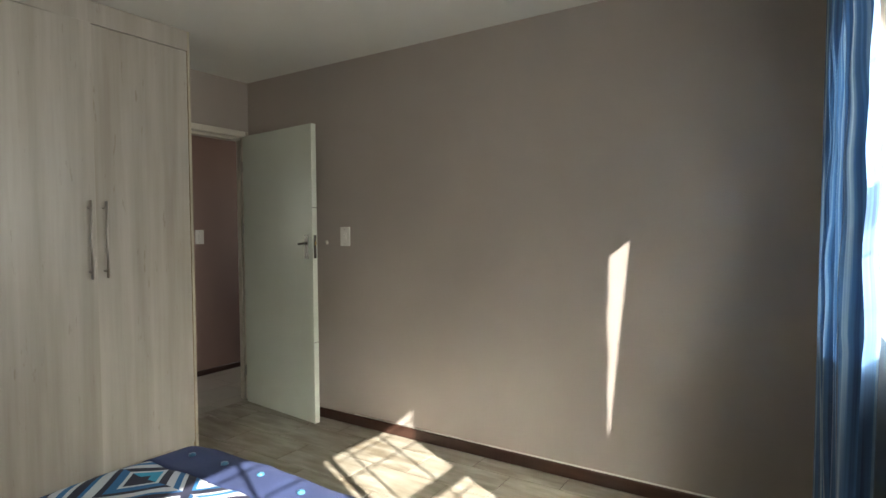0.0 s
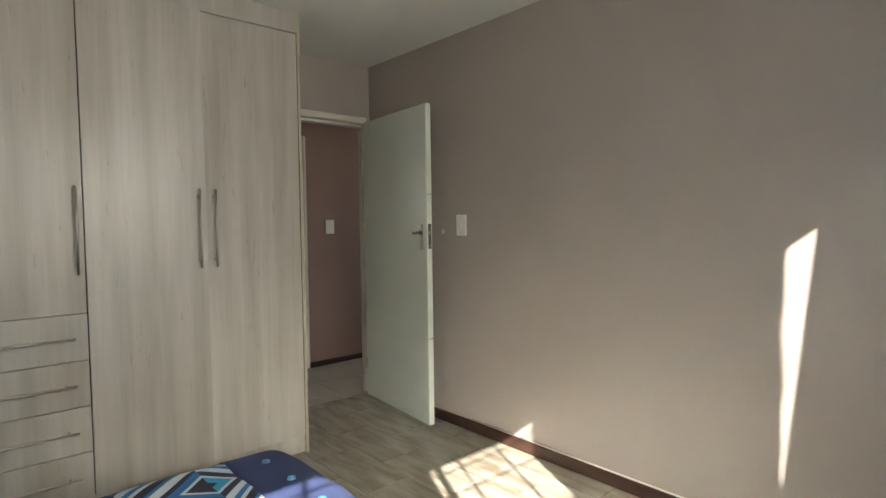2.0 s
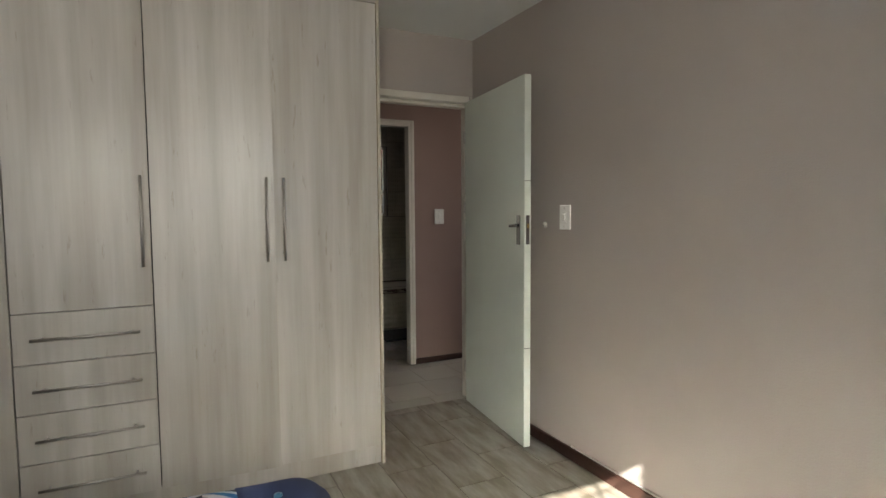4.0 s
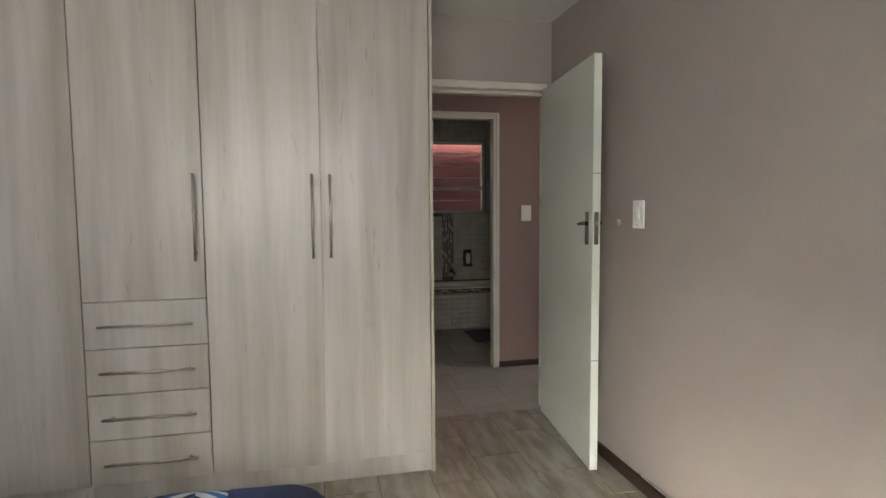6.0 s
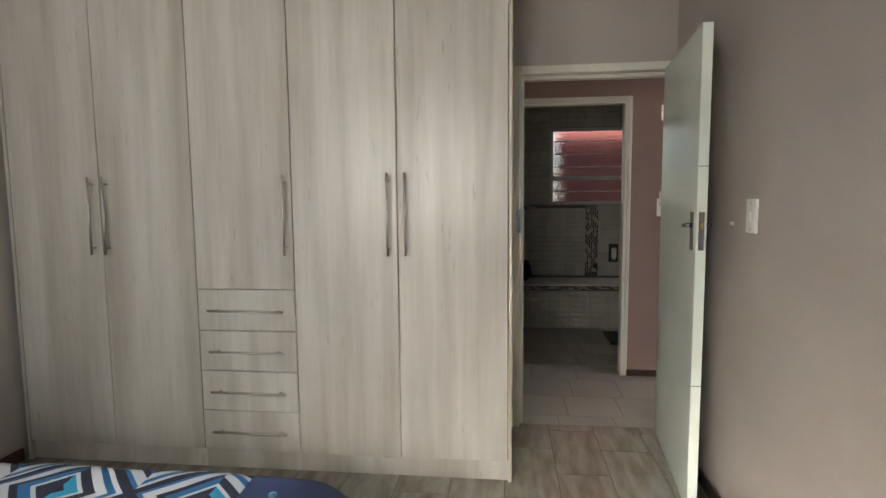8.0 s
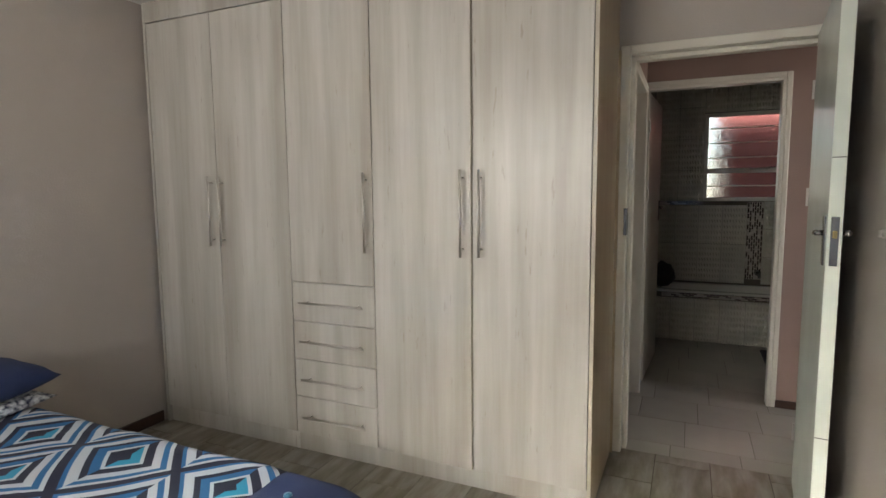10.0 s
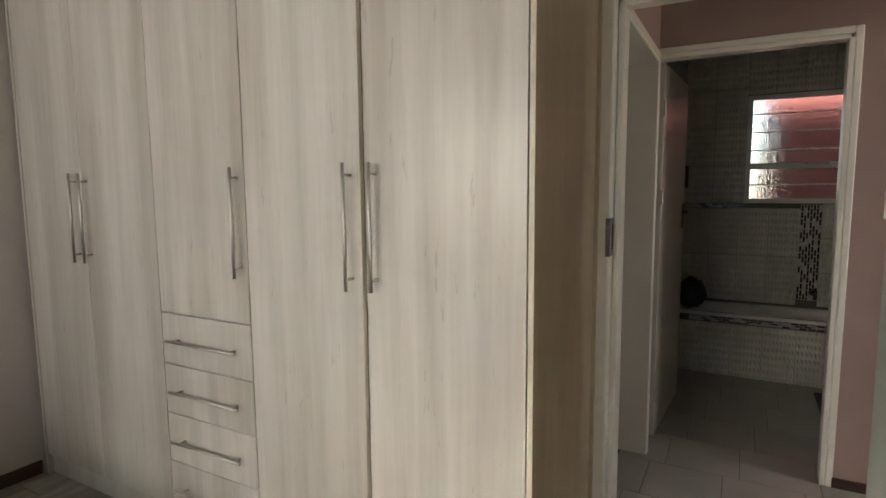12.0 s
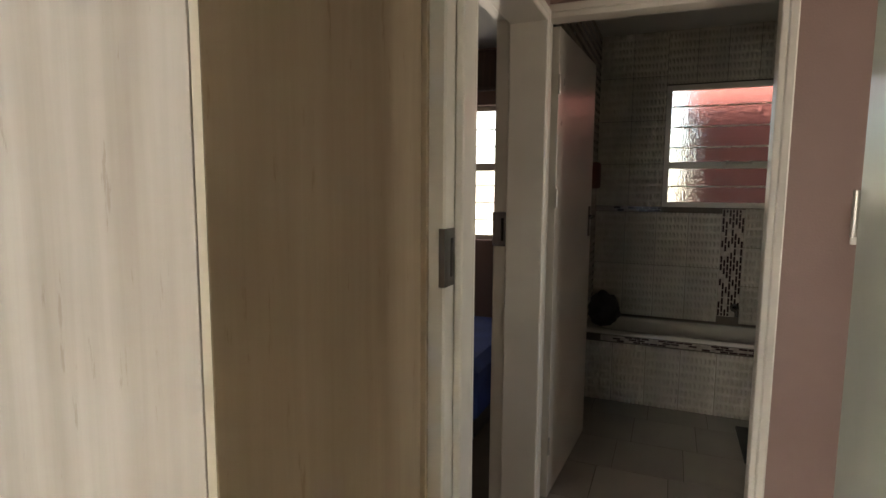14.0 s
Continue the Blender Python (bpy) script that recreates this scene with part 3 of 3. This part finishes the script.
bar_handle(d, (0, 0.720, 1.087), (0, 0.720, 1.468), 0.035)
for z0, z1 in ((0.711, 0.917), (0.508, 0.711), (0.305, 0.508), (ZB, 0.305)):
    d = front_panel("drawer", mid, 0.252, 0.752, z0, z1)
    bar_handle(d, (0, 0.318, (z0 + z1) / 2), (0, 0.698, (z0 + z1) / 2), 0.035)
right = wardrobe_unit("pale oak laminate double-door wardrobe unit beside the doorway", 0.752, 1.773, right_end=True)
for y0, y1, h in ((0.752, 1.262, 1.224), (1.2592, 1.771, 1.301)):
    d = front_panel("door", right, y0, y1, ZB, ZT)
    bar_handle(d, (0, h, 1.087), (0, h, 1.468), 0.035)
    pin, ajar = (y0, -2.5) if h < 1.25 else (y1, 0.4)
    d.matrix_basis = pose(0, pin, 0, 0, 0, ajar) @ pose(0, -pin, 0)
    if ajar < 0:
        part("edge_band", boxes((-0.017, -0.001, y1 - 0.002, y1 - 0.0012, ZB + 0.003, ZT - 0.003)), M_EDGE, d, "cream edge band")

# ---- bed ----
BX0, BX1, BY0, BY1, BTOP = -1.87, -0.48, -0.73, 1.27, 0.495
bed = thing("bed", "double bed base and mattress under a printed duvet", "bed")
part("base", boxes((BX0 + 0.06, BX1 - 0.06, BY0, BY1 - 0.06, 0.06, 0.27), bevel=0.02), M_MATT, bed)
part("mattress", boxes((BX0 + 0.05, BX1 - 0.05, BY0, BY1 - 0.05, 0.27, BTOP - 0.05), bevel=0.05), M_MATT, bed)
for x in (BX0 + 0.14, BX1 - 0.14):
    for y in (BY0 + 0.1, BY1 - 0.14):
        part("leg", boxes((x - 0.03, x + 0.03, y - 0.03, y + 0.03, 0, 0.06)), M_BLACK, bed)


def fold(s, lo, hi, r):
    """Where cloth length s lies over a slab from lo to hi with edges rounded by r: place along the slab and drop below its top."""
    a = r * math.pi / 2
    if s < lo + r:
        q = lo + r - s
        g = -1
        base = lo + r
    elif s > hi - r:
        q = s - (hi - r)
        g = 1
        base = hi - r
    else:
        return s, 0.0
    if q < a:
        return base + g * r * math.sin(q / r), r * (1 - math.cos(q / r))
    return base + g * (r + 0.03 * min(1, (q - a) / 0.2)), r + q - a


def cloth(name, mat, parent, u0, u1, v0, v1, lift, step=0.022, label=""):
    """A rumpled sheet over the bed between cloth lengths u (across) and v (along)."""
    bm = bmesh.new()
    uvl = bm.loops.layers.uv.new("UVMap")
    nu, nv = int((u1 - u0) / step) + 1, int((v1 - v0) / step) + 1
    grid, flat = [], {}
    for i in range(nu + 1):
        row = []
        for j in range(nv + 1):
            u, v = u0 + (u1 - u0) * i / nu, v0 + (v1 - v0) * j / nv
            x, dx = fold(u, BX0, BX1, 0.15)
            y, dy = fold(v, -9, BY1, 0.17)
            w = noise.noise((u * 2.2, v * 2.2, 1.0)) * 0.016 + noise.noise((u * 7, v * 5, 4.0)) * 0.006
            w += 0.006 * (1 - abs(noise.noise((u * 3.1 + v * 2.0, v * 1.3, 9.0)))) ** 6
            k = noise.noise((u * 5, v * 5, 7.0)) * 0.012
            z = max(BTOP + lift + w - math.hypot(dx, dy), 0.13)
            vt = bm.verts.new((x + (k if dx > 0.1 else 0) + (lift if x > -1 else -lift) * (dx > 0.05), y + (k + lift) * (dy > 0.08), z))
            flat[vt] = (u, v)
            row.append(vt)
        grid.append(row)
    for i in range(nu):
        for j in range(nv):
            f = bm.faces.new((grid[i][j], grid[i + 1][j], grid[i + 1][j + 1], grid[i][j + 1]))
            for lp in f.loops:
                lp[uvl].uv = flat[lp.vert]
    ob = part(name, bm, mat, parent, label, True)
    so = ob.modifiers.new("thickness", "SOLIDIFY")
    so.thickness, so.offset = 0.012, -1
    return ob


duvet = thing("duvet", "blue, navy and white diamond-print duvet with a navy buttoned end", "duvet")
cloth("printed_cover", M_PRINT, duvet, BX0 - 0.30, BX1 + 0.30, -0.48, 0.985, 0.0)
cloth("navy_band", M_NAVY, duvet, BX0 - 0.30, BX1 + 0.30, 0.98, BY1 + 0.36, 0.004, label="plain navy end band")
for i in range(7):
    x, yb = -1.655 + 0.19 * i, 1.085
    bm = bmesh.new()
    zz = BTOP + 0.004 + noise.noise((x * 2.2, yb * 2.2, 1.0)) * 0.016 + noise.noise((x * 7, yb * 5, 4.0)) * 0.006
    zz -= math.hypot(fold(x, BX0, BX1, 0.15)[1], fold(yb, -9, BY1, 0.17)[1])
    bmesh.ops.create_cone(bm, cap_ends=True, segments=20, radius1=0.013, radius2=0.012, depth=0.007, matrix=Matrix.Translation((x, yb, zz + 0.005)))
    bmesh.ops.create_cone(bm, cap_ends=True, segments=20, radius1=0.007, radius2=0.005, depth=0.003, matrix=Matrix.Translation((x, yb, zz + 0.0095)))
    part("button", bm, M_BUTTON, duvet, "round pale blue button", True)


def pillow(label, at, turn, w, h, fat, mat, tilt=0.0):
    bm = bmesh.new()
    uvl = bm.loops.layers.uv.new("UVMap")
    n = 22
    tops, bots = [], []
    for sgn, store in ((1, tops), (-1, bots)):
        for i in range(n + 1):
            row = []
            for j in range(n + 1):
                a, b = 2 * i / n - 1, 2 * j / n - 1
                t = max((1 - a ** 4), 0) * max((1 - b ** 4), 0)
                pin = 1 - 0.05 * (1 - abs(a)) * abs(b) - 0.05 * (1 - abs(b)) * abs(a)
                z = sgn * fat / 2 * t ** 0.5 + (noise.noise((a * 2, b * 2, at[0])) * 0.012 * t)
                row.append(bm.verts.new((a * w / 2 * pin, b * h / 2 * pin, z)))
            store.append(row)
    for store, flip in ((tops, False), (bots, True)):
        for i in range(n):
            for j in range(n):
                q = [store[i][j], store[i + 1][j], store[i + 1][j + 1], store[i][j + 1]]
                f = bm.faces.new(q[::-1] if flip else q)
                for lp in f.loops:
                    lp[uvl].uv = (lp.vert.co.x * 1.4 - 1.6, lp.vert.co.y * 1.4 + 0.867)
    bmesh.ops.remove_doubles(bm, verts=bm.verts, dist=0.0006)
    ob = tagged(new("pillow", mesh("pillow", bm, mat, True)), label, "pillow")
    ob.matrix_world = pose(*at, tilt, 0, turn)
    return ob


pillow("white and navy dotted pillow under a navy pillow", (-1.49, -0.47, BTOP + 0.04), 2, 0.68, 0.40, 0.075, M_DOTS)
pillow("navy pillow lying on a dotted pillow", (-1.50, -0.47, BTOP + 0.135), -3, 0.70, 0.41, 0.14, M_NAVY)
pillow("white and navy dotted pillow under a printed pillow", (-0.82, -0.47, BTOP + 0.04), -2, 0.54, 0.40, 0.075, M_DOTS)
pillow("diamond-print pillow lying on a dotted pillow", (-0.82, -0.47, BTOP + 0.135), 3, 0.54, 0.41, 0.14, M_PRINT)

# ---- curtain ----
cur = thing("curtain", "blue striped curtain bunched beside the sunlit window", "curtain")


def hanging(name, cols, rows_n, place, label=""):
    """A sheet of curtain cloth whose points place(s, h) gives, s across and h from hem to heading."""
    bm = bmesh.new()
    uvl = bm.loops.layers.uv.new("UVMap")
    grid = [[bm.verts.new((*place(i / cols, j / rows_n), 0.03 + 2.20 * j / rows_n)) for j in range(rows_n + 1)] for i in range(cols + 1)]
    for i in range(cols):
        for j in range(rows_n):
            f = bm.faces.new((grid[i][j], grid[i + 1][j], grid[i + 1][j + 1], grid[i][j + 1]))
            for lp, (a, c) in zip(f.loops, ((i, j), (i + 1, j), (i + 1, j + 1), (i, j + 1))):
                lp[uvl].uv = (a / 120, c / rows_n * 2.2)
    return part(name, bm, M_CURT, cur, label, True)


def bunch(s, h):
    """The main folds, with straight selvedges on both sides."""
    x = 0.338 - 0.030 * s + (0.044 - 0.020 * h) * math.sin(s * 2 * math.pi * 6.5 + 1.2 * noise.noise((s * 3, h * 1.5, 0)))
    x += 0.018 * noise.noise((s * 6, h * 3, 2.0)) + 0.010 * noise.noise((s * 14, h * 12, 5.0)) * (h > 0.45)
    return x, 1.622 + 0.617 * s + 0.08 * s * (1 - s) * math.sin(s * 9 + 2 * h)


def corner_fold(s, h):
    """The last fold towards the corner, drawn in at the heading, so that a slit stays open above; its edge turns back to the wall."""
    z = 0.03 + 2.20 * h
    # Slanting edge set to trim the sun strip on the north wall.
    y = 2.247 + (z - 0.93) * 0.052
    k = min(s / 0.6, 1.0)
    x = 0.292 - 0.045 * (1 - h) * k + 0.014 * math.sin(k * 9.0)
    # Return to the wall added to block sky light behind the curtain.
    back = max(s - 0.6, 0.0) / 0.4
    return x + (0.392 - x) * back, y + (2.375 - y) * k + 0.03 * math.sin(back * math.pi)


hanging("cloth", 120, 46, bunch)
hanging("corner_fold", 40, 30, corner_fold, "shaded blue fold beside the corner, shaped to trim sun and sky light")
bm = boxes((0.26, 0.385, 1.60, 2.36, 2.16, 2.26), bevel=0.02)
part("heading", bm, M_CURT, cur, "dark gathered curtain heading")
pole = thing("curtain_rail", "plain metal curtain rail above the window", "curtain rail")
bm = bmesh.new()
rod(bm, (0.325, -0.6, 2.28), (0.325, 2.4, 2.28), 0.012)
part("rail", bm, M_STEEL, pole)
for y in (-0.5, 2.27):
    bm = bmesh.new()
    rod(bm, (0.325, y, 2.28), (EAST, y, 2.28), 0.008)
    part("bracket", bm, M_STEEL, pole)


# ---- switches and small fittings ----
def light_switch(label, at, turn):
    """A white switch plate on a wall that faces its own -y."""
    s = thing("light_switch", label, "light switch", at, turn)
    part("plate", boxes((-0.043, 0.043, -0.009, 0, -0.064, 0.064), bevel=0.003), M_WHITE, s)
    part("surround", boxes((-0.016, 0.016, -0.0115, -0.009, -0.030, 0.030), bevel=0.001), M_WHITE, s)
    part("rocker", boxes((-0.010, 0.010, -0.0155, -0.0115, -0.018, 0.018), bevel=0.002), M_WHITE, s)
    for z in (-0.048, 0.048):
        bm = bmesh.new()
        rod(bm, (0, -0.0085, z), (0, -0.0105, z), 0.004, 10)
        part("screw", bm, M_STEEL, s)
    return s


light_switch("white plastic light switch on the taupe wall", (-2.366, NORTH, 1.274), 0)
light_switch("white plastic light switch on the mauve passage wall", (HALL, 2.897, 1.265), 90)
bm = bmesh.new()
rod(bm, (-2.544, NORTH, 1.233), (-2.544, NORTH - 0.004, 1.233), 0.016, 20)
rod(bm, (-2.544, NORTH - 0.004, 1.233), (-2.544, NORTH - 0.012, 1.233), 0.012, 16)
tagged(new("door_stop", mesh("door_stop", bm, M_SMUDGE, True)), "small grey rubber door stop on the wall", "door stop")

# ---- bathroom ----
BF = -5.83
bath = thing("bathtub", "white built-in bathtub behind a tiled front", "bathtub")
bm = bmesh.new()
N = 40
x0, x1, y0, y1 = BATHW, BF, BATHS, BATHN
cx, cy, hx, hy = (x0 + x1) / 2, (y0 + y1) / 2, (x1 - x0) / 2, (y1 - y0) / 2


def loop_ring(sx, sy, p, z):
    """A rounded rectangle as a ring of points."""
    r = []
    for i in range(N):
        a = 2 * math.pi * i / N
        c, s = math.cos(a), math.sin(a)
        r.append(bm.verts.new((cx + sx * math.copysign(abs(c) ** p, c), cy + sy * math.copysign(abs(s) ** p, s), z)))
    return r


rings = [loop_ring(hx - 0.002, hy - 0.002, 0.12, 0.440), loop_ring(hx - 0.002, hy - 0.002, 0.12, 0.455), loop_ring(hx - 0.06, hy - 0.07, 0.35, 0.459), loop_ring(hx - 0.085, hy - 0.10, 0.4, 0.438),
         loop_ring(hx - 0.13, hy - 0.2, 0.45, 0.14), loop_ring(hx - 0.2, hy - 0.3, 0.5, 0.10)]
for a, b in zip(rings, rings[1:]):
    for i in range(N):
        bm.faces.new((a[i], a[(i + 1) % N], b[(i + 1) % N], b[i]))
bm.faces.new(rings[-1])
part("tub", bm, M_BATH, bath, "", True)
bath_front = structure("wall_bath_front", boxes((BF - 0.05, BF - 0.004, BATHS, BATHN, 0, 0.435)), M_GROUT, "tiled front of the built-in bath", "bath panel")


def mosaic(parent, x, y0, y1, z0, z1, tall):
    """A strip of small dark and pale glass bricks, standing or lying, that faces x."""
    bd, bl = bmesh.new(), bmesh.new()
    pw, ph = (0.0195, 0.052) if tall else (0.050, 0.0145)
    nc, nr = max(1, round((y1 - y0) / pw)), max(1, round((z1 - z0) / ph))
    pw, ph = (y1 - y0) / nc, (z1 - z0) / nr
    rnd = random.Random(5)
    box(bl, x - 0.002, x + 0.0005, y0, y1, z0, z1)
    for c in range(nc + 1):
        for r in range(nr + 1):
            off = 0.5 * (c % 2) * ph if tall else 0.0
            yo = 0.0 if tall else 0.5 * (r % 2) * pw
            a, b = max(z0 + r * ph - off, z0), min(z0 + (r + 1) * ph - off, z1)
            p, q = max(y0, y0 + c * pw - yo), min(y1, y0 + (c + 1) * pw - yo)
            if b - a < 0.008 or q - p < 0.008:
                continue
            gy, gz = (0.0035, 0.004) if tall else (0.0025, 0.002)
            bm = bd if rnd.random() < (0.78 if tall else 0.6) else bl
            box(bm, x - 0.001, x + 0.0035, p + gy, q - gy, a + gz, b - gz)
    tagged(part("dark_mosaic", bd, M_MOSD, parent, "dark brown glass mosaic bricks"), kind="stuff")
    tagged(part("pale_mosaic", bl, M_MOSL, parent, "pale beige glass mosaic bricks"), kind="stuff")


back = bpy.data.objects["wall_bath_west"]
mosaic(back, BATHW + 0.004, 2.632, 2.768, 0.515, 1.247, True)
mosaic(back, BATHW + 0.004, BATHS + 0.002, 2.243, 1.22, 1.255, False)
mosaic(bath_front, BF + 0.0, 1.925, BATHN, 0.397, 0.437, False)
tap = thing("bath_spout", "chrome bath spout on the tiled wall", "tap")
bm = bmesh.new()
rod(bm, (BATHW, 2.74, 0.58), (BATHW + 0.15, 2.74, 0.575), 0.013)
rod(bm, (BATHW + 0.145, 2.74, 0.58), (BATHW + 0.15, 2.74, 0.545), 0.012)
rod(bm, (BATHW, 2.74, 0.58), (BATHW + 0.008, 2.74, 0.58), 0.028, 20)
part("spout", bm, M_CHROME, tap, "", True)
dish = thing("soap_holder", "dark framed soap holder on the bathroom wall", "soap holder")
part("plate", boxes((BATHW, BATHW + 0.02, 2.885, 2.985, 0.625, 0.826), bevel=0.006), M_BLACK, dish)
part("tray", boxes((BATHW + 0.02, BATHW + 0.08, 2.89, 2.98, 0.645, 0.66), bevel=0.004), M_CHROME, dish)
part("bottle", boxes((BATHW + 0.024, BATHW + 0.06, 2.91, 2.96, 0.661, 0.785), bevel=0.012), M_WHITE, dish)
sponge = bmesh.new()
bmesh.ops.create_icosphere(sponge, subdivisions=4, radius=0.10)
for vt in sponge.verts:
    vt.co *= 1 + 0.16 * noise.noise(vt.co * 22) + 0.12 * noise.noise(vt.co * 60)
    vt.co.z *= 1.15
ob = tagged(new("bath_sponge", mesh("bath_sponge", sponge, M_BLACK, True)), "black mesh bath sponge on the bath's end", "sponge")
ob.location = (BF - 0.09, BATHS + 0.13, 0.585)
bm = bmesh.new()
box(bm, -6.0, -5.9, BATHS + 0.0, BATHS + 0.07, 1.38, 1.55, 0.015, 2)
tagged(new("wash_mitt", mesh("wash_mitt", bm, M_RED)), "red cloth mitt hanging on the bathroom wall", "mitt")
mat_bm = bmesh.new()
box(mat_bm, -5.68, -5.22, 2.715, 3.45, 0.0, 0.018, 0.006)
tagged(new("bath_mat", mesh("bath_mat", mat_bm, M_BLACK)), "dark bath mat on the pale tiled floor", "bath mat")
catch = thing("window_catch", "small metal window stay on the bathroom window", "window catch")
bm = bmesh.new()
rod(bm, (BATHW - 0.03, 2.645, 1.555), (BATHW - 0.03, 2.785, 1.555), 0.006)
part("stay", bm, M_STEEL, catch)
for y in (2.645, 2.785):
    bm = bmesh.new()
    rod(bm, (BATHW - 0.045, y, 1.555), (BATHW - 0.02, y, 1.57), 0.008)
    part("peg", bm, M_STEEL, catch)

# ---- second bedroom, seen through its doorway ----
bed2 = thing("bed", "bed with a blue cover in the second bedroom", "bed")
part("base", boxes((-5.9, -4.83, -0.55, 1.38, 0.0, 0.26), bevel=0.02), M_BLACK, bed2)
part("cover", boxes((-5.93, -4.80, -0.57, 1.42, 0.12, 0.46), bevel=0.05), M_BLUE, bed2, "blue bed cover")
cur2 = thing("curtain", "dark brown curtain beside the second bedroom's window", "curtain")
bm = bmesh.new()
prev = None
for i in range(61):
    s = i / 60
    pt = (BATHW + 0.10 + 0.025 * math.sin(s * 40), 1.07 + 0.5 * s)
    cur_v = [bm.verts.new((*pt, 0.0)), bm.verts.new((*pt, 2.2))]
    if prev:
        bm.faces.new((prev[0], cur_v[0], cur_v[1], prev[1]))
    prev = cur_v
part("cloth", bm, M_BROWN, cur2, "", True)
part("valance", boxes((BATHW + 0.06, BATHW + 0.15, -0.6, 1.55, 2.11, 2.40), bevel=0.02), M_BROWN, cur2, "dark brown valance above the window")

# ---- outside ----
nb = thing("neighbour_house", "red painted wall of the house next door", "house")
part("wall", boxes((-8.4, -8.1, 2.34, 11.0, -0.15, 3.3)), M_RED, nb)
# Overhang out of view, added to hold sky light off this wall.
part("roof", boxes((-8.7, -7.86, 2.26, 11.2, 3.3, 3.4)), M_OUT, nb, "unseen roof edge, added to shade the red wall")

# ---- floor, wall tiles: pieces ----
def tile_mesh(name, lx, ly, thick, mat, b=0.0018):
    bm = boxes((-lx / 2, lx / 2, -ly / 2, ly / 2, -thick, 0), bevel=b)
    return mesh(name, bm, mat)


def lay(parent, me, at, turn=(0, 0, 0)):
    ob = new("tile", me)
    ob.parent = parent
    ob.matrix_basis = pose(*at, *turn)
    return ob


def clipped(parent, mat, x0, x1, y0, y1, rx0, rx1, ry0, ry1, cache={}):
    """A floor tile cut to the room's bounds; alike tiles share one mesh."""
    a, b, c, e = max(x0, rx0), min(x1, rx1), max(y0, ry0), min(y1, ry1)
    if b - a < 0.02 or e - c < 0.02:
        return
    key = (mat.name, round(b - a, 3), round(e - c, 3))
    if key not in cache:
        cache[key] = tile_mesh("tile", b - a, e - c, 0.004, mat, 0.0012)
    lay(parent, cache[key], ((a + b) / 2, (c + e) / 2, 0.0))


G = 0.004
for r in range(-11, 3):
    ya = 2.012 + 0.2555 * r
    ph = -2.815 if r % 2 == 0 else -2.583
    for k in range(-3, 8):
        xa = ph + 0.505 * k
        clipped(floor, M_TILE, xa + G / 2, xa + 0.505 - G / 2, ya + G / 2, ya + 0.2555 - G / 2, -3.40, EAST, SOUTH, NORTH)
for k in range(0, 10):
    xb = -3.544 - 0.343 * (k - 1)
    xa = xb - 0.343
    sh = 2.08 + 0.07 * k
    for j in range(-14, 9):
        ya = sh + 0.332 * j
        lo, hi = (HALLS if xb > -4.4 else BATHS), (HALLN if xb > -4.4 else BATHN)
        if xb < -3.1 and xa > -6.0:
            clipped(floor_hall, M_HTILE, xa + 0.0015, xb - 0.0015, ya + 0.0015, ya + 0.332 - 0.0015, BF + 0.002, -3.403, lo - (0.12 if xb > -4.4 else 0), hi)
wt = {}


def wall_tile(parent, x, y0, y1, z0, z1):
    key = (round(y1 - y0, 3), round(z1 - z0, 3))
    if key not in wt:
        wt[key] = mesh("tile", boxes((-0.003, 0.003, -(y1 - y0) / 2 + 0.001, (y1 - y0) / 2 - 0.001, -(z1 - z0) / 2 + 0.001, (z1 - z0) / 2 - 0.001), bevel=0.0012), M_WTILE)
    lay(parent, wt[key], (x, (y0 + y1) / 2, (z0 + z1) / 2))


def fill(parent, x, ya, yb, za, zb):
    ny, nz = max(1, round((yb - ya) / 0.2)), max(1, round((zb - za) / 0.3))
    for i in range(ny):
        for j in range(nz):
            wall_tile(parent, x, ya + (yb - ya) * i / ny, ya + (yb - ya) * (i + 1) / ny, za + (zb - za) * j / nz, za + (zb - za) * (j + 1) / nz)


fill(back, BATHW + 0.003, BATHS, 2.632, 0.47, 1.218)
fill(back, BATHW + 0.003, 2.768, BATHN, 0.47, 1.253)
fill(back, BATHW + 0.003, BATHS, BW_S, 1.257, HIGH)
fill(back, BATHW + 0.003, BW_N, BATHN, 1.255, HIGH)
fill(back, BATHW + 0.003, BW_S, BW_N, BW_T, HIGH)
fill(bath_front, BF, BATHS, BATHN, 0.0, 0.391)
